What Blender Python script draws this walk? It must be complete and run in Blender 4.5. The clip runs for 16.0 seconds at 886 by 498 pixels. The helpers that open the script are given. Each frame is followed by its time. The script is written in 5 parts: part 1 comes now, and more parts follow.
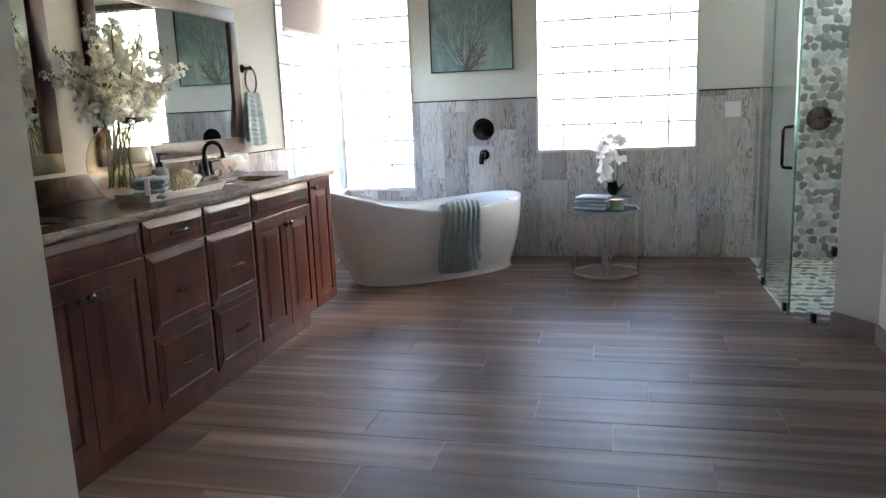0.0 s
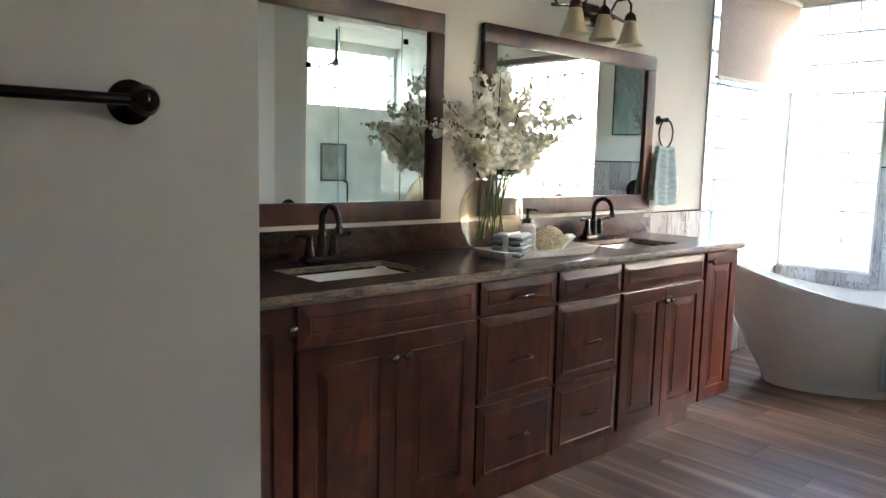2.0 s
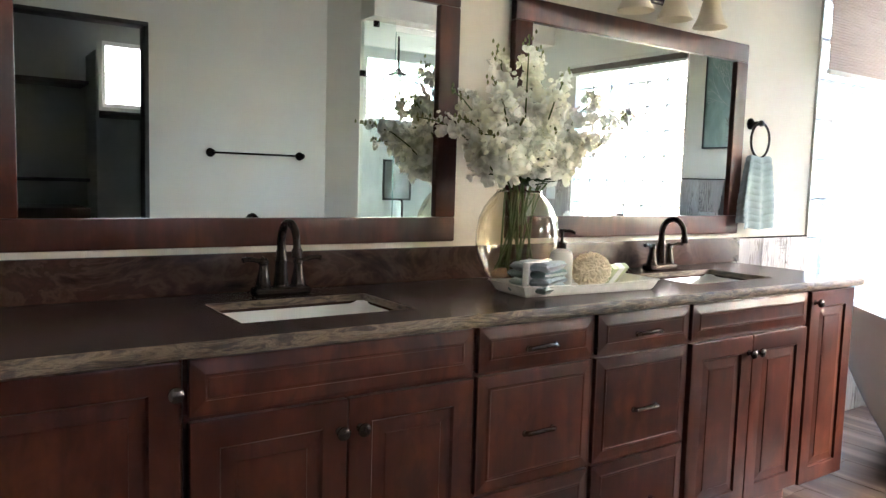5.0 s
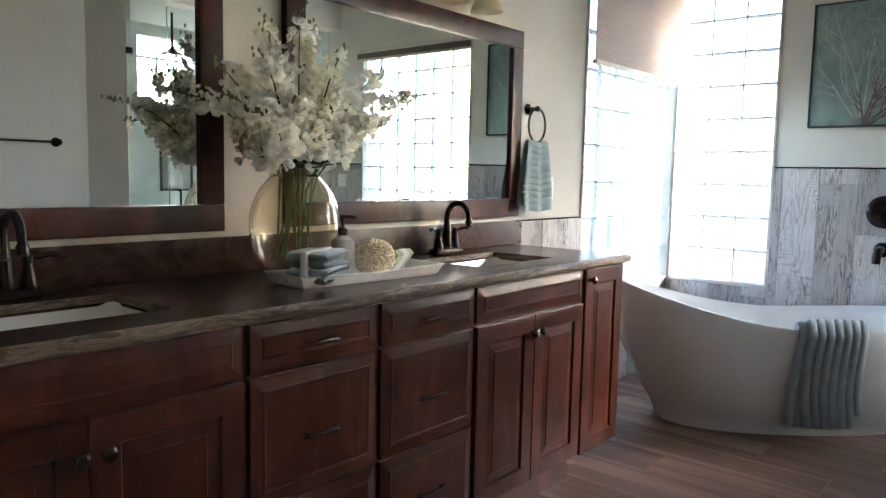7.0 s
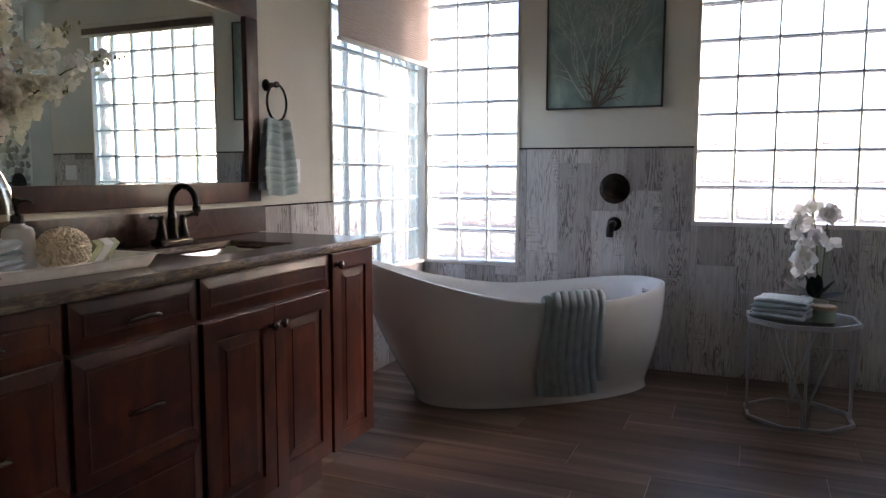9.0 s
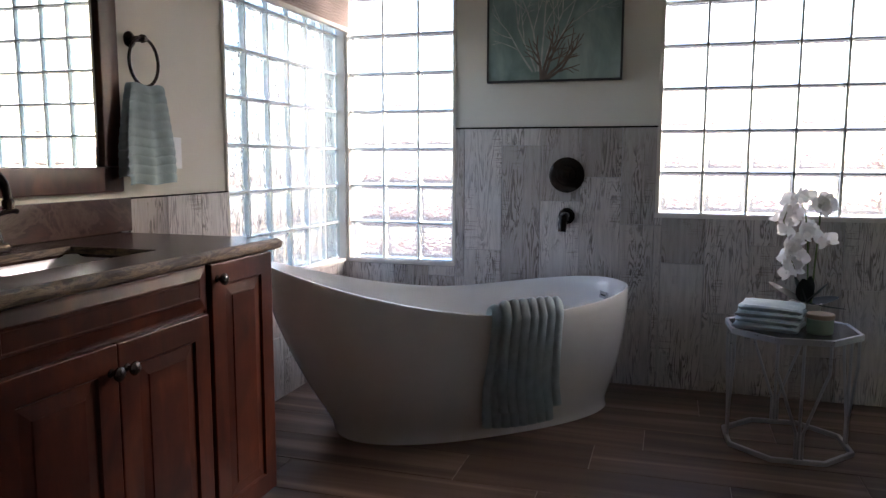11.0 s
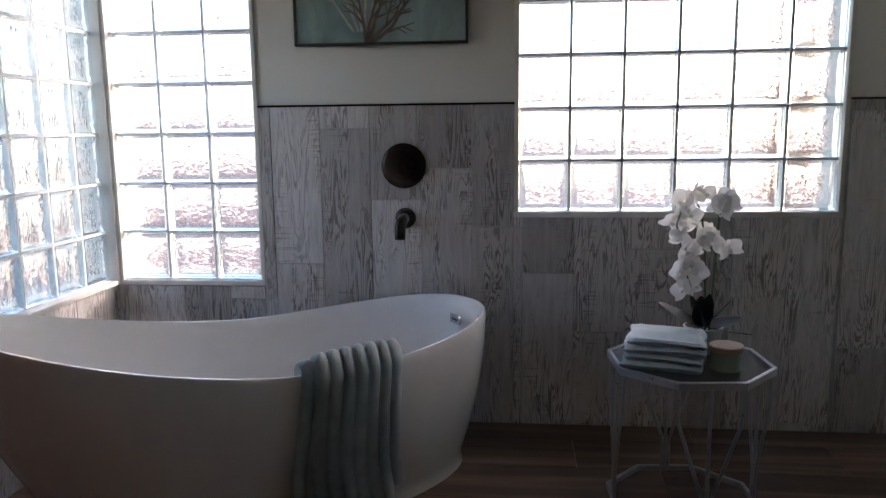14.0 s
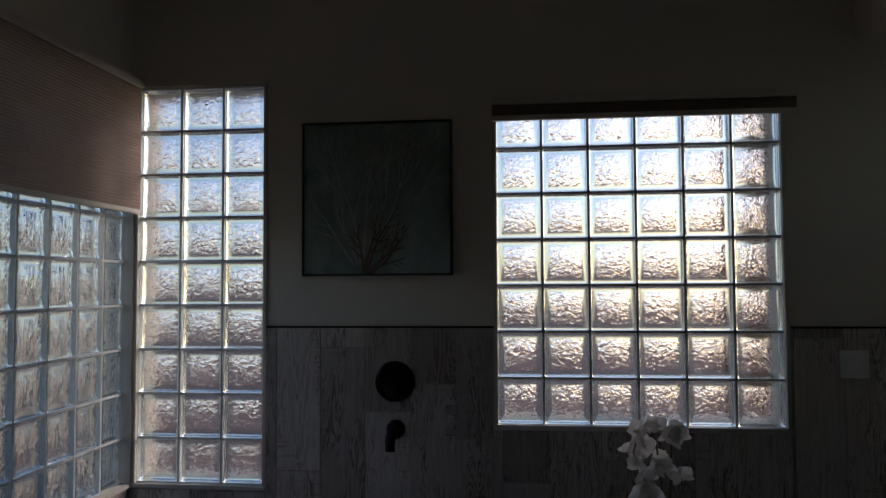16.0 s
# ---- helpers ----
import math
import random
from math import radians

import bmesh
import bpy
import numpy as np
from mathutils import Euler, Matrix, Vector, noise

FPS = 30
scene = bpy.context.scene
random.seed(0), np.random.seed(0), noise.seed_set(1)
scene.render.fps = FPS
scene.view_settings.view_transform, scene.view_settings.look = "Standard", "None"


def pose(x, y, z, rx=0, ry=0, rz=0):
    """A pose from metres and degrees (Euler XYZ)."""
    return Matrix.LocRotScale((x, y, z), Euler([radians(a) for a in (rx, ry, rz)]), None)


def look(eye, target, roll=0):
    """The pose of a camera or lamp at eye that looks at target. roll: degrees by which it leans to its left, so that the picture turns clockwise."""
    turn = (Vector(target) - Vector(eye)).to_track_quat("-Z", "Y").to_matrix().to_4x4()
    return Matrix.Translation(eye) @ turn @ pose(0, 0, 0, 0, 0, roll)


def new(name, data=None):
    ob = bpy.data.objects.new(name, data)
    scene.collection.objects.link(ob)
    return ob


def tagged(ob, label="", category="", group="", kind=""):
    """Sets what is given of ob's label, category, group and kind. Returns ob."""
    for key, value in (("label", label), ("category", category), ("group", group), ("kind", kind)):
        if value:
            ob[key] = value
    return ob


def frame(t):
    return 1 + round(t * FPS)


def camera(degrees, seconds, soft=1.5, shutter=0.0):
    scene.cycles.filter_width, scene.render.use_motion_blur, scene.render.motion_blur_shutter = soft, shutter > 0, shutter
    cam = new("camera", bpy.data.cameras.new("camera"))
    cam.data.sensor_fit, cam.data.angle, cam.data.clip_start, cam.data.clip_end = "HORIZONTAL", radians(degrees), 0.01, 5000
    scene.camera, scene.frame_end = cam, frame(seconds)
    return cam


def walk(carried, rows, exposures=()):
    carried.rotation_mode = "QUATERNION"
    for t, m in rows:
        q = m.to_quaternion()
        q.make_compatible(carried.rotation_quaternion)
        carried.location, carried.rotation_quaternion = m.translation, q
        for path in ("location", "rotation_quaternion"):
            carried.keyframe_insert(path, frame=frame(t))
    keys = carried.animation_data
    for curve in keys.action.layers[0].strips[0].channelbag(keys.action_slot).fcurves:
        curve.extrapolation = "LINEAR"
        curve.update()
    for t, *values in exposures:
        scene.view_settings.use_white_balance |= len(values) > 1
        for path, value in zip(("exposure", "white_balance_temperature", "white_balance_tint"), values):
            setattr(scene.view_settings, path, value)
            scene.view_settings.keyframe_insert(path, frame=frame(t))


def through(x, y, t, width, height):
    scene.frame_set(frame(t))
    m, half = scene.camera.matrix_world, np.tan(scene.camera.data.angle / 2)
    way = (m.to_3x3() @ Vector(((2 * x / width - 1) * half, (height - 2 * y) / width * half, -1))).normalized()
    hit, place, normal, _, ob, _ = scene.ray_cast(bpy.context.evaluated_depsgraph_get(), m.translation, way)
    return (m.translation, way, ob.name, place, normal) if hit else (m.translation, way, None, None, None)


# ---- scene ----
cam = camera(62.0, 16.0, soft=1.4)
PATH = [
    (0, (2.325, -6.096, 1.226), (1.869, -4.184, 0.86), -2.3),
    (0.5, (2.325, -5.972, 1.234), (1.591, -4.149, 0.862), -3.1),
    (1, (2.323, -5.816, 1.248), (1.275, -4.151, 0.884), -3.2),
    (1.5, (2.395, -5.65, 1.257), (1.083, -4.17, 0.963), -2.0),
    (2, (2.395, -5.499, 1.287), (0.922, -4.167, 1.047), 1.4),
    (2.5, (2.339, -5.339, 1.29), (0.796, -4.085, 1.079), 3.8),
    (3, (2.27, -5.174, 1.273), (0.659, -4.01, 1.049), 3.7),
    (5.5, (2.042, -4.793, 1.236), (0.406, -3.656, 1.059), 1.3),
    (6, (2.015, -4.762, 1.233), (0.491, -3.484, 1.026), 1.3),
    (6.5, (2.022, -4.724, 1.232), (0.609, -3.324, 1.019), 1.3),
    (7, (2.017, -4.688, 1.219), (0.736, -3.164, 1.021), 1.2),
    (7.5, (2.013, -4.649, 1.206), (0.863, -3.024, 1.012), 1.0),
    (8, (2.01, -4.618, 1.193), (1.008, -2.899, 0.99), 0.6),
    (8.5, (2.02, -4.553, 1.169), (1.163, -2.758, 0.957), 0.4),
    (9, (2.016, -4.442, 1.159), (1.246, -2.608, 0.954), 0.1),
    (11.5, (1.715, -3.632, 1.142), (1.2, -1.718, 0.876), -0.1),
    (12, (1.689, -3.453, 1.166), (1.261, -1.524, 0.856), -0.6),
    (12.5, (1.692, -3.258, 1.134), (1.326, -1.319, 0.804), -0.7),
    (13, (1.695, -3.123, 1.145), (1.426, -1.174, 0.784), -0.5),
    (13.5, (1.724, -2.999, 1.129), (1.502, -1.043, 0.772), -0.2),
    (14, (1.708, -2.939, 1.203), (1.509, -0.974, 0.888), -0.6),
    (14.5, (1.743, -2.996, 1.313), (1.512, -1.017, 1.139), 0.8),
    (15, (1.793, -3.132, 1.447), (1.484, -1.157, 1.393), 2.7),
    (15.5, (1.791, -3.248, 1.515), (1.51, -1.267, 1.527), 1.0),
    (16, (1.825, -3.262, 1.507), (1.611, -1.276, 1.597), -0.3),
]
STOPS = [(0, 4.5), (1.5, 4.68), (3, 4.68), (5.5, 5.1), (7, 4.25), (8, 3.65), (8.5, 3.45), (9, 3.07), (11.5, 2.92), (12.5, 2.87), (13.5, 2.82), (14, 2.72), (14.5, 2.07), (15, 1.07), (15.5, 0.58), (16, 0.22)]
EXPOSURES = [(t, s, 6120 if t < 8 else 6440, 21 if t < 8 else 30) for t, s in STOPS]
walk(cam, [(t, look(eye, target, roll)) for t, eye, target, roll in PATH], EXPOSURES)

# ---- daylight: low sun beyond the tub wall, seen only through glass blocks
SUN_AZIMUTH, SUN_HEIGHT = 43.0, 21.0
world = bpy.data.worlds.new("sky")
scene.world = world
world.use_nodes = True
wn = world.node_tree.nodes
sky = wn.new("ShaderNodeTexSky")
sky.sky_type, sky.sun_disc = "NISHITA", False
sky.sun_elevation, sky.sun_rotation = radians(SUN_HEIGHT), radians(SUN_AZIMUTH)
wn["Background"].inputs["Strength"].default_value = 0.15
world.node_tree.links.new(sky.outputs[0], wn["Background"].inputs["Color"])
sun = new("sun", bpy.data.lights.new("sun", "SUN"))
sun.data.energy, sun.data.angle, sun.data.color = 0.5, radians(10), (1.0, 0.93, 0.84)
a, e = radians(SUN_AZIMUTH), radians(SUN_HEIGHT)
SUN_WAY = Vector((math.sin(a) * math.cos(e), math.cos(a) * math.cos(e), math.sin(e)))
sun.matrix_world = look((6, 8, 6), Vector((6, 8, 6)) - SUN_WAY)

# ---- materials
def material(name, rough=0.5, metal=0.0, spec=0.5):
    m = bpy.data.materials.new(name)
    m.use_nodes = True
    b = m.node_tree.nodes["Principled BSDF"]
    b.inputs["Roughness"].default_value, b.inputs["Metallic"].default_value = rough, metal
    b.inputs["Specular IOR Level"].default_value = spec
    return m, m.node_tree.nodes, m.node_tree.links, b


def coords(n, l, stretch=(1, 1, 1), shift=False):
    tc, mp = n.new("ShaderNodeTexCoord"), n.new("ShaderNodeMapping")
    mp.inputs["Scale"].default_value = stretch
    l.new(tc.outputs["Object"], mp.inputs["Vector"])
    if shift:
        oi, mul = n.new("ShaderNodeObjectInfo"), n.new("ShaderNodeMath")
        mul.operation = "MULTIPLY"
        mul.inputs[1].default_value = 37.0
        l.new(oi.outputs["Random"], mul.inputs[0])
        l.new(mul.outputs[0], mp.inputs["Location"])
    return mp.outputs["Vector"]


def grain(n, l, vec, scale, detail=4.0, distortion=0.0, rough=0.55):
    t = n.new("ShaderNodeTexNoise")
    t.inputs["Scale"].default_value, t.inputs["Detail"].default_value = scale, detail
    t.inputs["Distortion"].default_value, t.inputs["Roughness"].default_value = distortion, rough
    l.new(vec, t.inputs["Vector"])
    return t.outputs["Fac"]


def ramp(n, l, fac, *stops):
    r = n.new("ShaderNodeValToRGB")
    while len(r.color_ramp.elements) < len(stops):
        r.color_ramp.elements.new(0.5)
    for el, (p, c) in zip(r.color_ramp.elements, stops):
        el.position, el.color = p, (*c, 1) if len(c) == 3 else c
    l.new(fac, r.inputs["Fac"])
    return r.outputs["Color"]


def blend(n, l, fac, c1, c2, mode="MIX"):
    m = n.new("ShaderNodeMix")
    m.data_type, m.blend_type = "RGBA", mode
    for value, sock in ((fac, m.inputs["Factor"]), (c1, m.inputs["A"]), (c2, m.inputs["B"])):
        if hasattr(value, "links"):
            l.new(value, sock)
        elif isinstance(value, tuple):
            sock.default_value = (*value, 1)
        else:
            sock.default_value = value
    return m.outputs["Result"]


def bump(n, l, b, height, strength, distance=0.005):
    k = n.new("ShaderNodeBump")
    k.inputs["Strength"].default_value, k.inputs["Distance"].default_value = strength, distance
    l.new(height, k.inputs["Height"])
    l.new(k.outputs["Normal"], b.inputs["Normal"])


def simple(name, c, rough=0.5, metal=0.0, var=0.12, scale=9.0, bumpy=0.15, fine=120.0, spec=0.5, dist=0.002):
    """A surface of one colour with blotches and fine grain."""
    m, n, l, b = material(name, rough, metal, spec)
    v = coords(n, l)
    lo, hi = tuple(x * (1 - var) for x in c), tuple(min(1, x * (1 + var)) for x in c)
    l.new(ramp(n, l, grain(n, l, v, scale), (0.3, lo), (0.7, hi)), b.inputs["Base Color"])
    g = grain(n, l, v, fine, 3)
    l.new(ramp(n, l, g, (0.2, (rough * 0.85,) * 3), (0.8, (min(1, rough * 1.15),) * 3)), b.inputs["Roughness"])
    if bumpy:
        bump(n, l, b, g, bumpy, dist)
    return m


def cabinet_wood():
    m, n, l, b = material("stained_alder", 0.30, spec=0.34)
    v = coords(n, l, (9, 9, 1.3), True)
    g = grain(n, l, v, 2.0, 5, 0.9)
    blot = grain(n, l, coords(n, l, (2.2, 2.2, 1.8), True), 2.6, 5, 0.8)
    mix = n.new("ShaderNodeMath")
    mix.operation = "MULTIPLY_ADD"
    mix.inputs[1].default_value = 0.35
    half = n.new("ShaderNodeMath")
    half.operation = "MULTIPLY"
    half.inputs[1].default_value = 0.65
    l.new(blot, half.inputs[0])
    l.new(g, mix.inputs[0])
    l.new(half.outputs[0], mix.inputs[2])
    g = mix.outputs[0]
    c = ramp(n, l, g, (0.30, (0.016, 0.0038, 0.0022)), (0.5, (0.045, 0.0108, 0.0054)), (0.68, (0.096, 0.0262, 0.0128)))
    k = ramp(n, l, grain(n, l, coords(n, l, (5, 5, 2.5), True), 2.0, 4, 1.2), (0.28, (0.45, 0.40, 0.38)), (0.46, (1, 1, 1)))
    l.new(blend(n, l, 0.8, c, k, "MULTIPLY"), b.inputs["Base Color"])
    bump(n, l, b, grain(n, l, v, 14.0, 3), 0.05, 0.001)
    return m


def floor_tile():
    m, n, l, b = material("wood_look_floor_tile", 0.4, spec=0.32)
    v = coords(n, l, (0.34, 9, 1), True)
    g = grain(n, l, v, 1.35, 4, 0.7, 0.5)
    c = ramp(n, l, g, (0.30, (0.100, 0.060, 0.044)), (0.46, (0.146, 0.091, 0.067)), (0.55, (0.178, 0.115, 0.086)), (0.63, (0.245, 0.172, 0.132)), (0.74, (0.32, 0.236, 0.186)))
    oi = n.new("ShaderNodeObjectInfo")
    t = ramp(n, l, oi.outputs["Random"], (0, (0.72, 0.70, 0.68)), (0.5, (0.95, 0.94, 0.93)), (1, (1.18, 1.15, 1.12)))
    c = blend(n, l, 1.0, c, t, "MULTIPLY")
    fine = grain(n, l, coords(n, l, (3, 90, 1), True), 2.0, 4)
    c = blend(n, l, 0.28, c, ramp(n, l, fine, (0.3, (0.6, 0.58, 0.56)), (0.6, (1, 1, 1))), "MULTIPLY")
    l.new(c, b.inputs["Base Color"])
    l.new(ramp(n, l, fine, (0.2, (0.36,) * 3), (0.8, (0.52,) * 3)), b.inputs["Roughness"])
    bump(n, l, b, fine, 0.14, 0.002)
    return m


def wall_tile():
    m, n, l, b = material("whitewashed_wood_look_tile", 0.5)
    v = coords(n, l, (11, 11, 1.3), True)
    w = n.new("ShaderNodeTexNoise")
    w.inputs["Scale"].default_value, w.inputs["Detail"].default_value, w.inputs["Distortion"].default_value = 1.7, 3.0, 1.4
    l.new(v, w.inputs["Vector"])
    rings = n.new("ShaderNodeMath")
    rings.operation = "PINGPONG"
    mul = n.new("ShaderNodeMath")
    mul.operation = "MULTIPLY"
    mul.inputs[1].default_value, rings.inputs[1].default_value = 9.0, 0.5
    l.new(w.outputs["Fac"], mul.inputs[0])
    l.new(mul.outputs[0], rings.inputs[0])
    streak = ramp(n, l, rings.outputs[0], (0.0, (0.20, 0.18, 0.17)), (0.14, (0.38, 0.345, 0.315)), (0.26, (0.70, 0.67, 0.64)))
    wash = ramp(n, l, grain(n, l, coords(n, l, (6, 6, 1.6), True), 1.6, 5, 0.6), (0.40, (0, 0, 0)), (0.60, (1, 1, 1)))
    pale = ramp(n, l, grain(n, l, coords(n, l, (30, 30, 3), True), 2.0, 5), (0.3, (0.54, 0.515, 0.49)), (0.7, (0.74, 0.715, 0.69)))
    c = blend(n, l, wash, pale, streak)
    saw = ramp(n, l, grain(n, l, coords(n, l, (4, 4, 70), True), 2.0, 3), (0.56, (1, 1, 1)), (0.64, (0.55, 0.52, 0.5)))
    patch = ramp(n, l, grain(n, l, coords(n, l, (7, 7, 2), True), 1.1, 2), (0.54, (0, 0, 0)), (0.62, (0.8, 0.8, 0.8)))
    c = blend(n, l, patch, c, blend(n, l, 1.0, c, saw, "MULTIPLY"))
    oi = n.new("ShaderNodeObjectInfo")
    t = ramp(n, l, oi.outputs["Random"], (0, (0.52, 0.475, 0.44)), (0.45, (0.79, 0.755, 0.72)), (1, (0.98, 0.95, 0.92)))
    l.new(blend(n, l, 1.0, c, t, "MULTIPLY"), b.inputs["Base Color"])
    bump(n, l, b, w.outputs["Fac"], 0.12, 0.003)
    return m


def counter_stone():
    m, n, l, b = material("brown_laminate_stone", 0.24, spec=0.16)
    v = coords(n, l, (1.6, 0.8, 1.6))
    warp = grain(n, l, v, 3.0, 7, 2.6, 0.62)
    c = ramp(n, l, warp, (0.30, (0.012, 0.0065, 0.005)), (0.44, (0.034, 0.0185, 0.014)), (0.52, (0.058, 0.033, 0.025)), (0.57, (0.034, 0.0185, 0.014)), (0.75, (0.058, 0.027, 0.020)))
    l.new(c, b.inputs["Base Color"])
    bump(n, l, b, grain(n, l, v, 40, 3), 0.08, 0.002)
    return m


def counter_edge():
    m, n, l, b = material("chiselled_stone_edge", 0.5)
    v = coords(n, l, (0.8, 0.45, 2.6))
    warp = grain(n, l, v, 17.0, 8, 1.5, 0.7)
    c = ramp(n, l, warp, (0.32, (0.035, 0.024, 0.018)), (0.45, (0.085, 0.058, 0.038)), (0.54, (0.26, 0.19, 0.12)), (0.60, (0.11, 0.072, 0.048)), (0.70, (0.17, 0.115, 0.075)))
    l.new(c, b.inputs["Base Color"])
    bump(n, l, b, warp, 0.8, 0.014)
    return m


def painted_wall():
    m, n, l, b = material("beige_wall_paint", 0.75, spec=0.25)
    v = coords(n, l)
    l.new(ramp(n, l, grain(n, l, v, 1.3, 3), (0.3, (0.66, 0.622, 0.535)), (0.7, (0.71, 0.672, 0.58))), b.inputs["Base Color"])
    g = grain(n, l, v, 55, 4)
    bump(n, l, b, g, 0.22, 0.004)
    return m


def block_glass(name, stretch, tint, relief=0.6, size=48.0):
    m, n, l, b = material(name, 0.03)
    b.inputs["Transmission Weight"].default_value, b.inputs["IOR"].default_value = 1.0, 1.42
    b.inputs["Base Color"].default_value = (*tint, 1)
    v = coords(n, l, stretch, True)
    bump(n, l, b, grain(n, l, v, size, 1.5, 1.2), relief, 0.014)
    return m


def clear_glass(name, tint, rough=0.0, ior=1.45):
    m, n, l, b = material(name, rough)
    b.inputs["Transmission Weight"].default_value, b.inputs["IOR"].default_value = 1.0, ior
    b.inputs["Base Color"].default_value = (*tint, 1)
    return m


def pane_glass(name, tint):
    """A thin pane: straight through, with a glossy skin that grows towards grazing."""
    m, n, l, b = material(name)
    tr, gl, mx, lw = n.new("ShaderNodeBsdfTransparent"), n.new("ShaderNodeBsdfGlossy"), n.new("ShaderNodeMixShader"), n.new("ShaderNodeLayerWeight")
    tr.inputs["Color"].default_value = (*tint, 1)
    gl.inputs["Roughness"].default_value = 0.01
    lw.inputs["Blend"].default_value = 0.5
    pw, sc = n.new("ShaderNodeMath"), n.new("ShaderNodeMath")
    pw.operation, sc.operation = "POWER", "MULTIPLY_ADD"
    pw.inputs[1].default_value = 5.0
    sc.inputs[1].default_value, sc.inputs[2].default_value = 0.9, 0.035
    l.new(lw.outputs["Facing"], pw.inputs[0])
    l.new(pw.outputs[0], sc.inputs[0])
    l.new(sc.outputs[0], mx.inputs[0])
    l.new(tr.outputs[0], mx.inputs[1])
    l.new(gl.outputs[0], mx.inputs[2])
    l.new(mx.outputs[0], n["Material Output"].inputs["Surface"])
    return m


def terry(name, c, rib=0.0):
    m, n, l, b = material(name, 0.95, spec=0.1)
    b.inputs["Sheen Weight"].default_value = 0.4
    v = coords(n, l)
    g = grain(n, l, v, 260, 3)
    l.new(ramp(n, l, grain(n, l, v, 22, 4), (0.3, tuple(x * 0.82 for x in c)), (0.7, c)), b.inputs["Base Color"])
    bump(n, l, b, g, 0.35, 0.002)
    return m


def painting():
    m, n, l, b = material("painted_tree_canvas", 0.7)
    v = coords(n, l)
    g1, g2 = grain(n, l, v, 3.2, 5, 0.8), grain(n, l, coords(n, l, (4, 1, 1)), 5, 5, 0.4)
    c = ramp(n, l, g1, (0.3, (0.13, 0.20, 0.18)), (0.5, (0.23, 0.32, 0.29)), (0.7, (0.34, 0.43, 0.40)))
    l.new(blend(n, l, 0.5, c, ramp(n, l, g2, (0.3, (0.55, 0.58, 0.55)), (0.65, (1.1, 1.1, 1.05))), "MULTIPLY"), b.inputs["Base Color"])
    bump(n, l, b, g2, 0.3, 0.003)
    return m


def petal_material(name, c, through):
    m, n, l, b = material(name, 0.6, spec=0.2)
    v = coords(n, l, (1, 1, 1), True)
    l.new(ramp(n, l, grain(n, l, v, 40, 3), (0.3, tuple(x * 0.88 for x in c)), (0.7, c)), b.inputs["Base Color"])
    t, mx = n.new("ShaderNodeBsdfTranslucent"), n.new("ShaderNodeMixShader")
    t.inputs["Color"].default_value = (*c, 1)
    mx.inputs[0].default_value = through
    l.new(b.outputs[0], mx.inputs[1])
    l.new(t.outputs[0], mx.inputs[2])
    l.new(mx.outputs[0], n["Material Output"].inputs["Surface"])
    return m


def woven_shade():
    m, n, l, b = material("brown_pleated_fabric", 0.9, spec=0.1)
    v = coords(n, l, (1, 1, 1))
    g = grain(n, l, coords(n, l, (3, 3, 160)), 2.0, 3)
    l.new(ramp(n, l, g, (0.3, (0.36, 0.285, 0.245)), (0.7, (0.46, 0.37, 0.325))), b.inputs["Base Color"])
    bump(n, l, b, g, 0.3, 0.004)
    t, mx = n.new("ShaderNodeBsdfTranslucent"), n.new("ShaderNodeMixShader")
    t.inputs["Color"].default_value = (0.40, 0.29, 0.23, 1)
    mx.inputs[0].default_value = 0.3
    l.new(b.outputs[0], mx.inputs[1])
    l.new(t.outputs[0], mx.inputs[2])
    l.new(mx.outputs[0], n["Material Output"].inputs["Surface"])
    return m


WOOD, FLOOR, TILE, COUNTER, EDGE, PAINT = cabinet_wood(), floor_tile(), wall_tile(), counter_stone(), counter_edge(), painted_wall()
FRONT_GLASS = block_glass("glass_block_rippled", (1, 1, 1), (0.94, 0.98, 0.97))
SIDE_GLASS = block_glass("glass_block_waved", (1.2, 1.2, 0.45), (0.86, 0.95, 0.94), 0.85, 40.0)
RIM_GLASS = clear_glass("glass_block_rim", (0.60, 0.74, 0.745), 0.22, 1.42)
PANE = pane_glass("shower_glass", (0.93, 0.975, 0.96))
PANE_EDGE = clear_glass("glass_edge", (0.25, 0.55, 0.48), 0.2)
AMBER = clear_glass("amber_glass", (0.98, 0.915, 0.78), 0.0, 1.45)
# Grey body colour stands in for the wall and sky the glass reflects.
TABLE_GLASS = simple("grey_filmed_table_glass", (0.20, 0.21, 0.225), 0.06, var=0.05, bumpy=0.0)
TABLE_GLASS.node_tree.nodes["Principled BSDF"].inputs["Alpha"].default_value = 0.6
CEILING = simple("ceiling_paint", (0.84, 0.83, 0.79), 0.85, bumpy=0.2, fine=60, var=0.04)
GROUT = simple("grout", (0.40, 0.34, 0.29), 0.9, var=0.2, scale=30)
WALL_GROUT = simple("wall_grout", (0.45, 0.43, 0.41), 0.9, var=0.15, scale=30)
MORTAR = simple("glass_block_mortar", (0.70, 0.75, 0.73), 0.8, var=0.15, scale=40)
FRAME_PAINT = simple("window_frame_paint", (0.62, 0.58, 0.50), 0.5, var=0.06, bumpy=0.1)
TUB = simple("white_acrylic", (0.80, 0.80, 0.79), 0.12, var=0.02, bumpy=0.0)
BRONZE = simple("oil_rubbed_bronze", (0.030, 0.022, 0.018), 0.2, 0.8, var=0.2, scale=40, bumpy=0.0)
PEWTER = simple("antique_pewter", (0.115, 0.098, 0.088), 0.22, 0.9, var=0.12, scale=60, bumpy=0.0)
CHROME = simple("brushed_chrome", (0.55, 0.56, 0.58), 0.22, 1.0, var=0.05, bumpy=0.03)
TABLE_METAL = simple("silver_painted_steel", (0.52, 0.53, 0.55), 0.30, 0.7, var=0.08, bumpy=0.05)
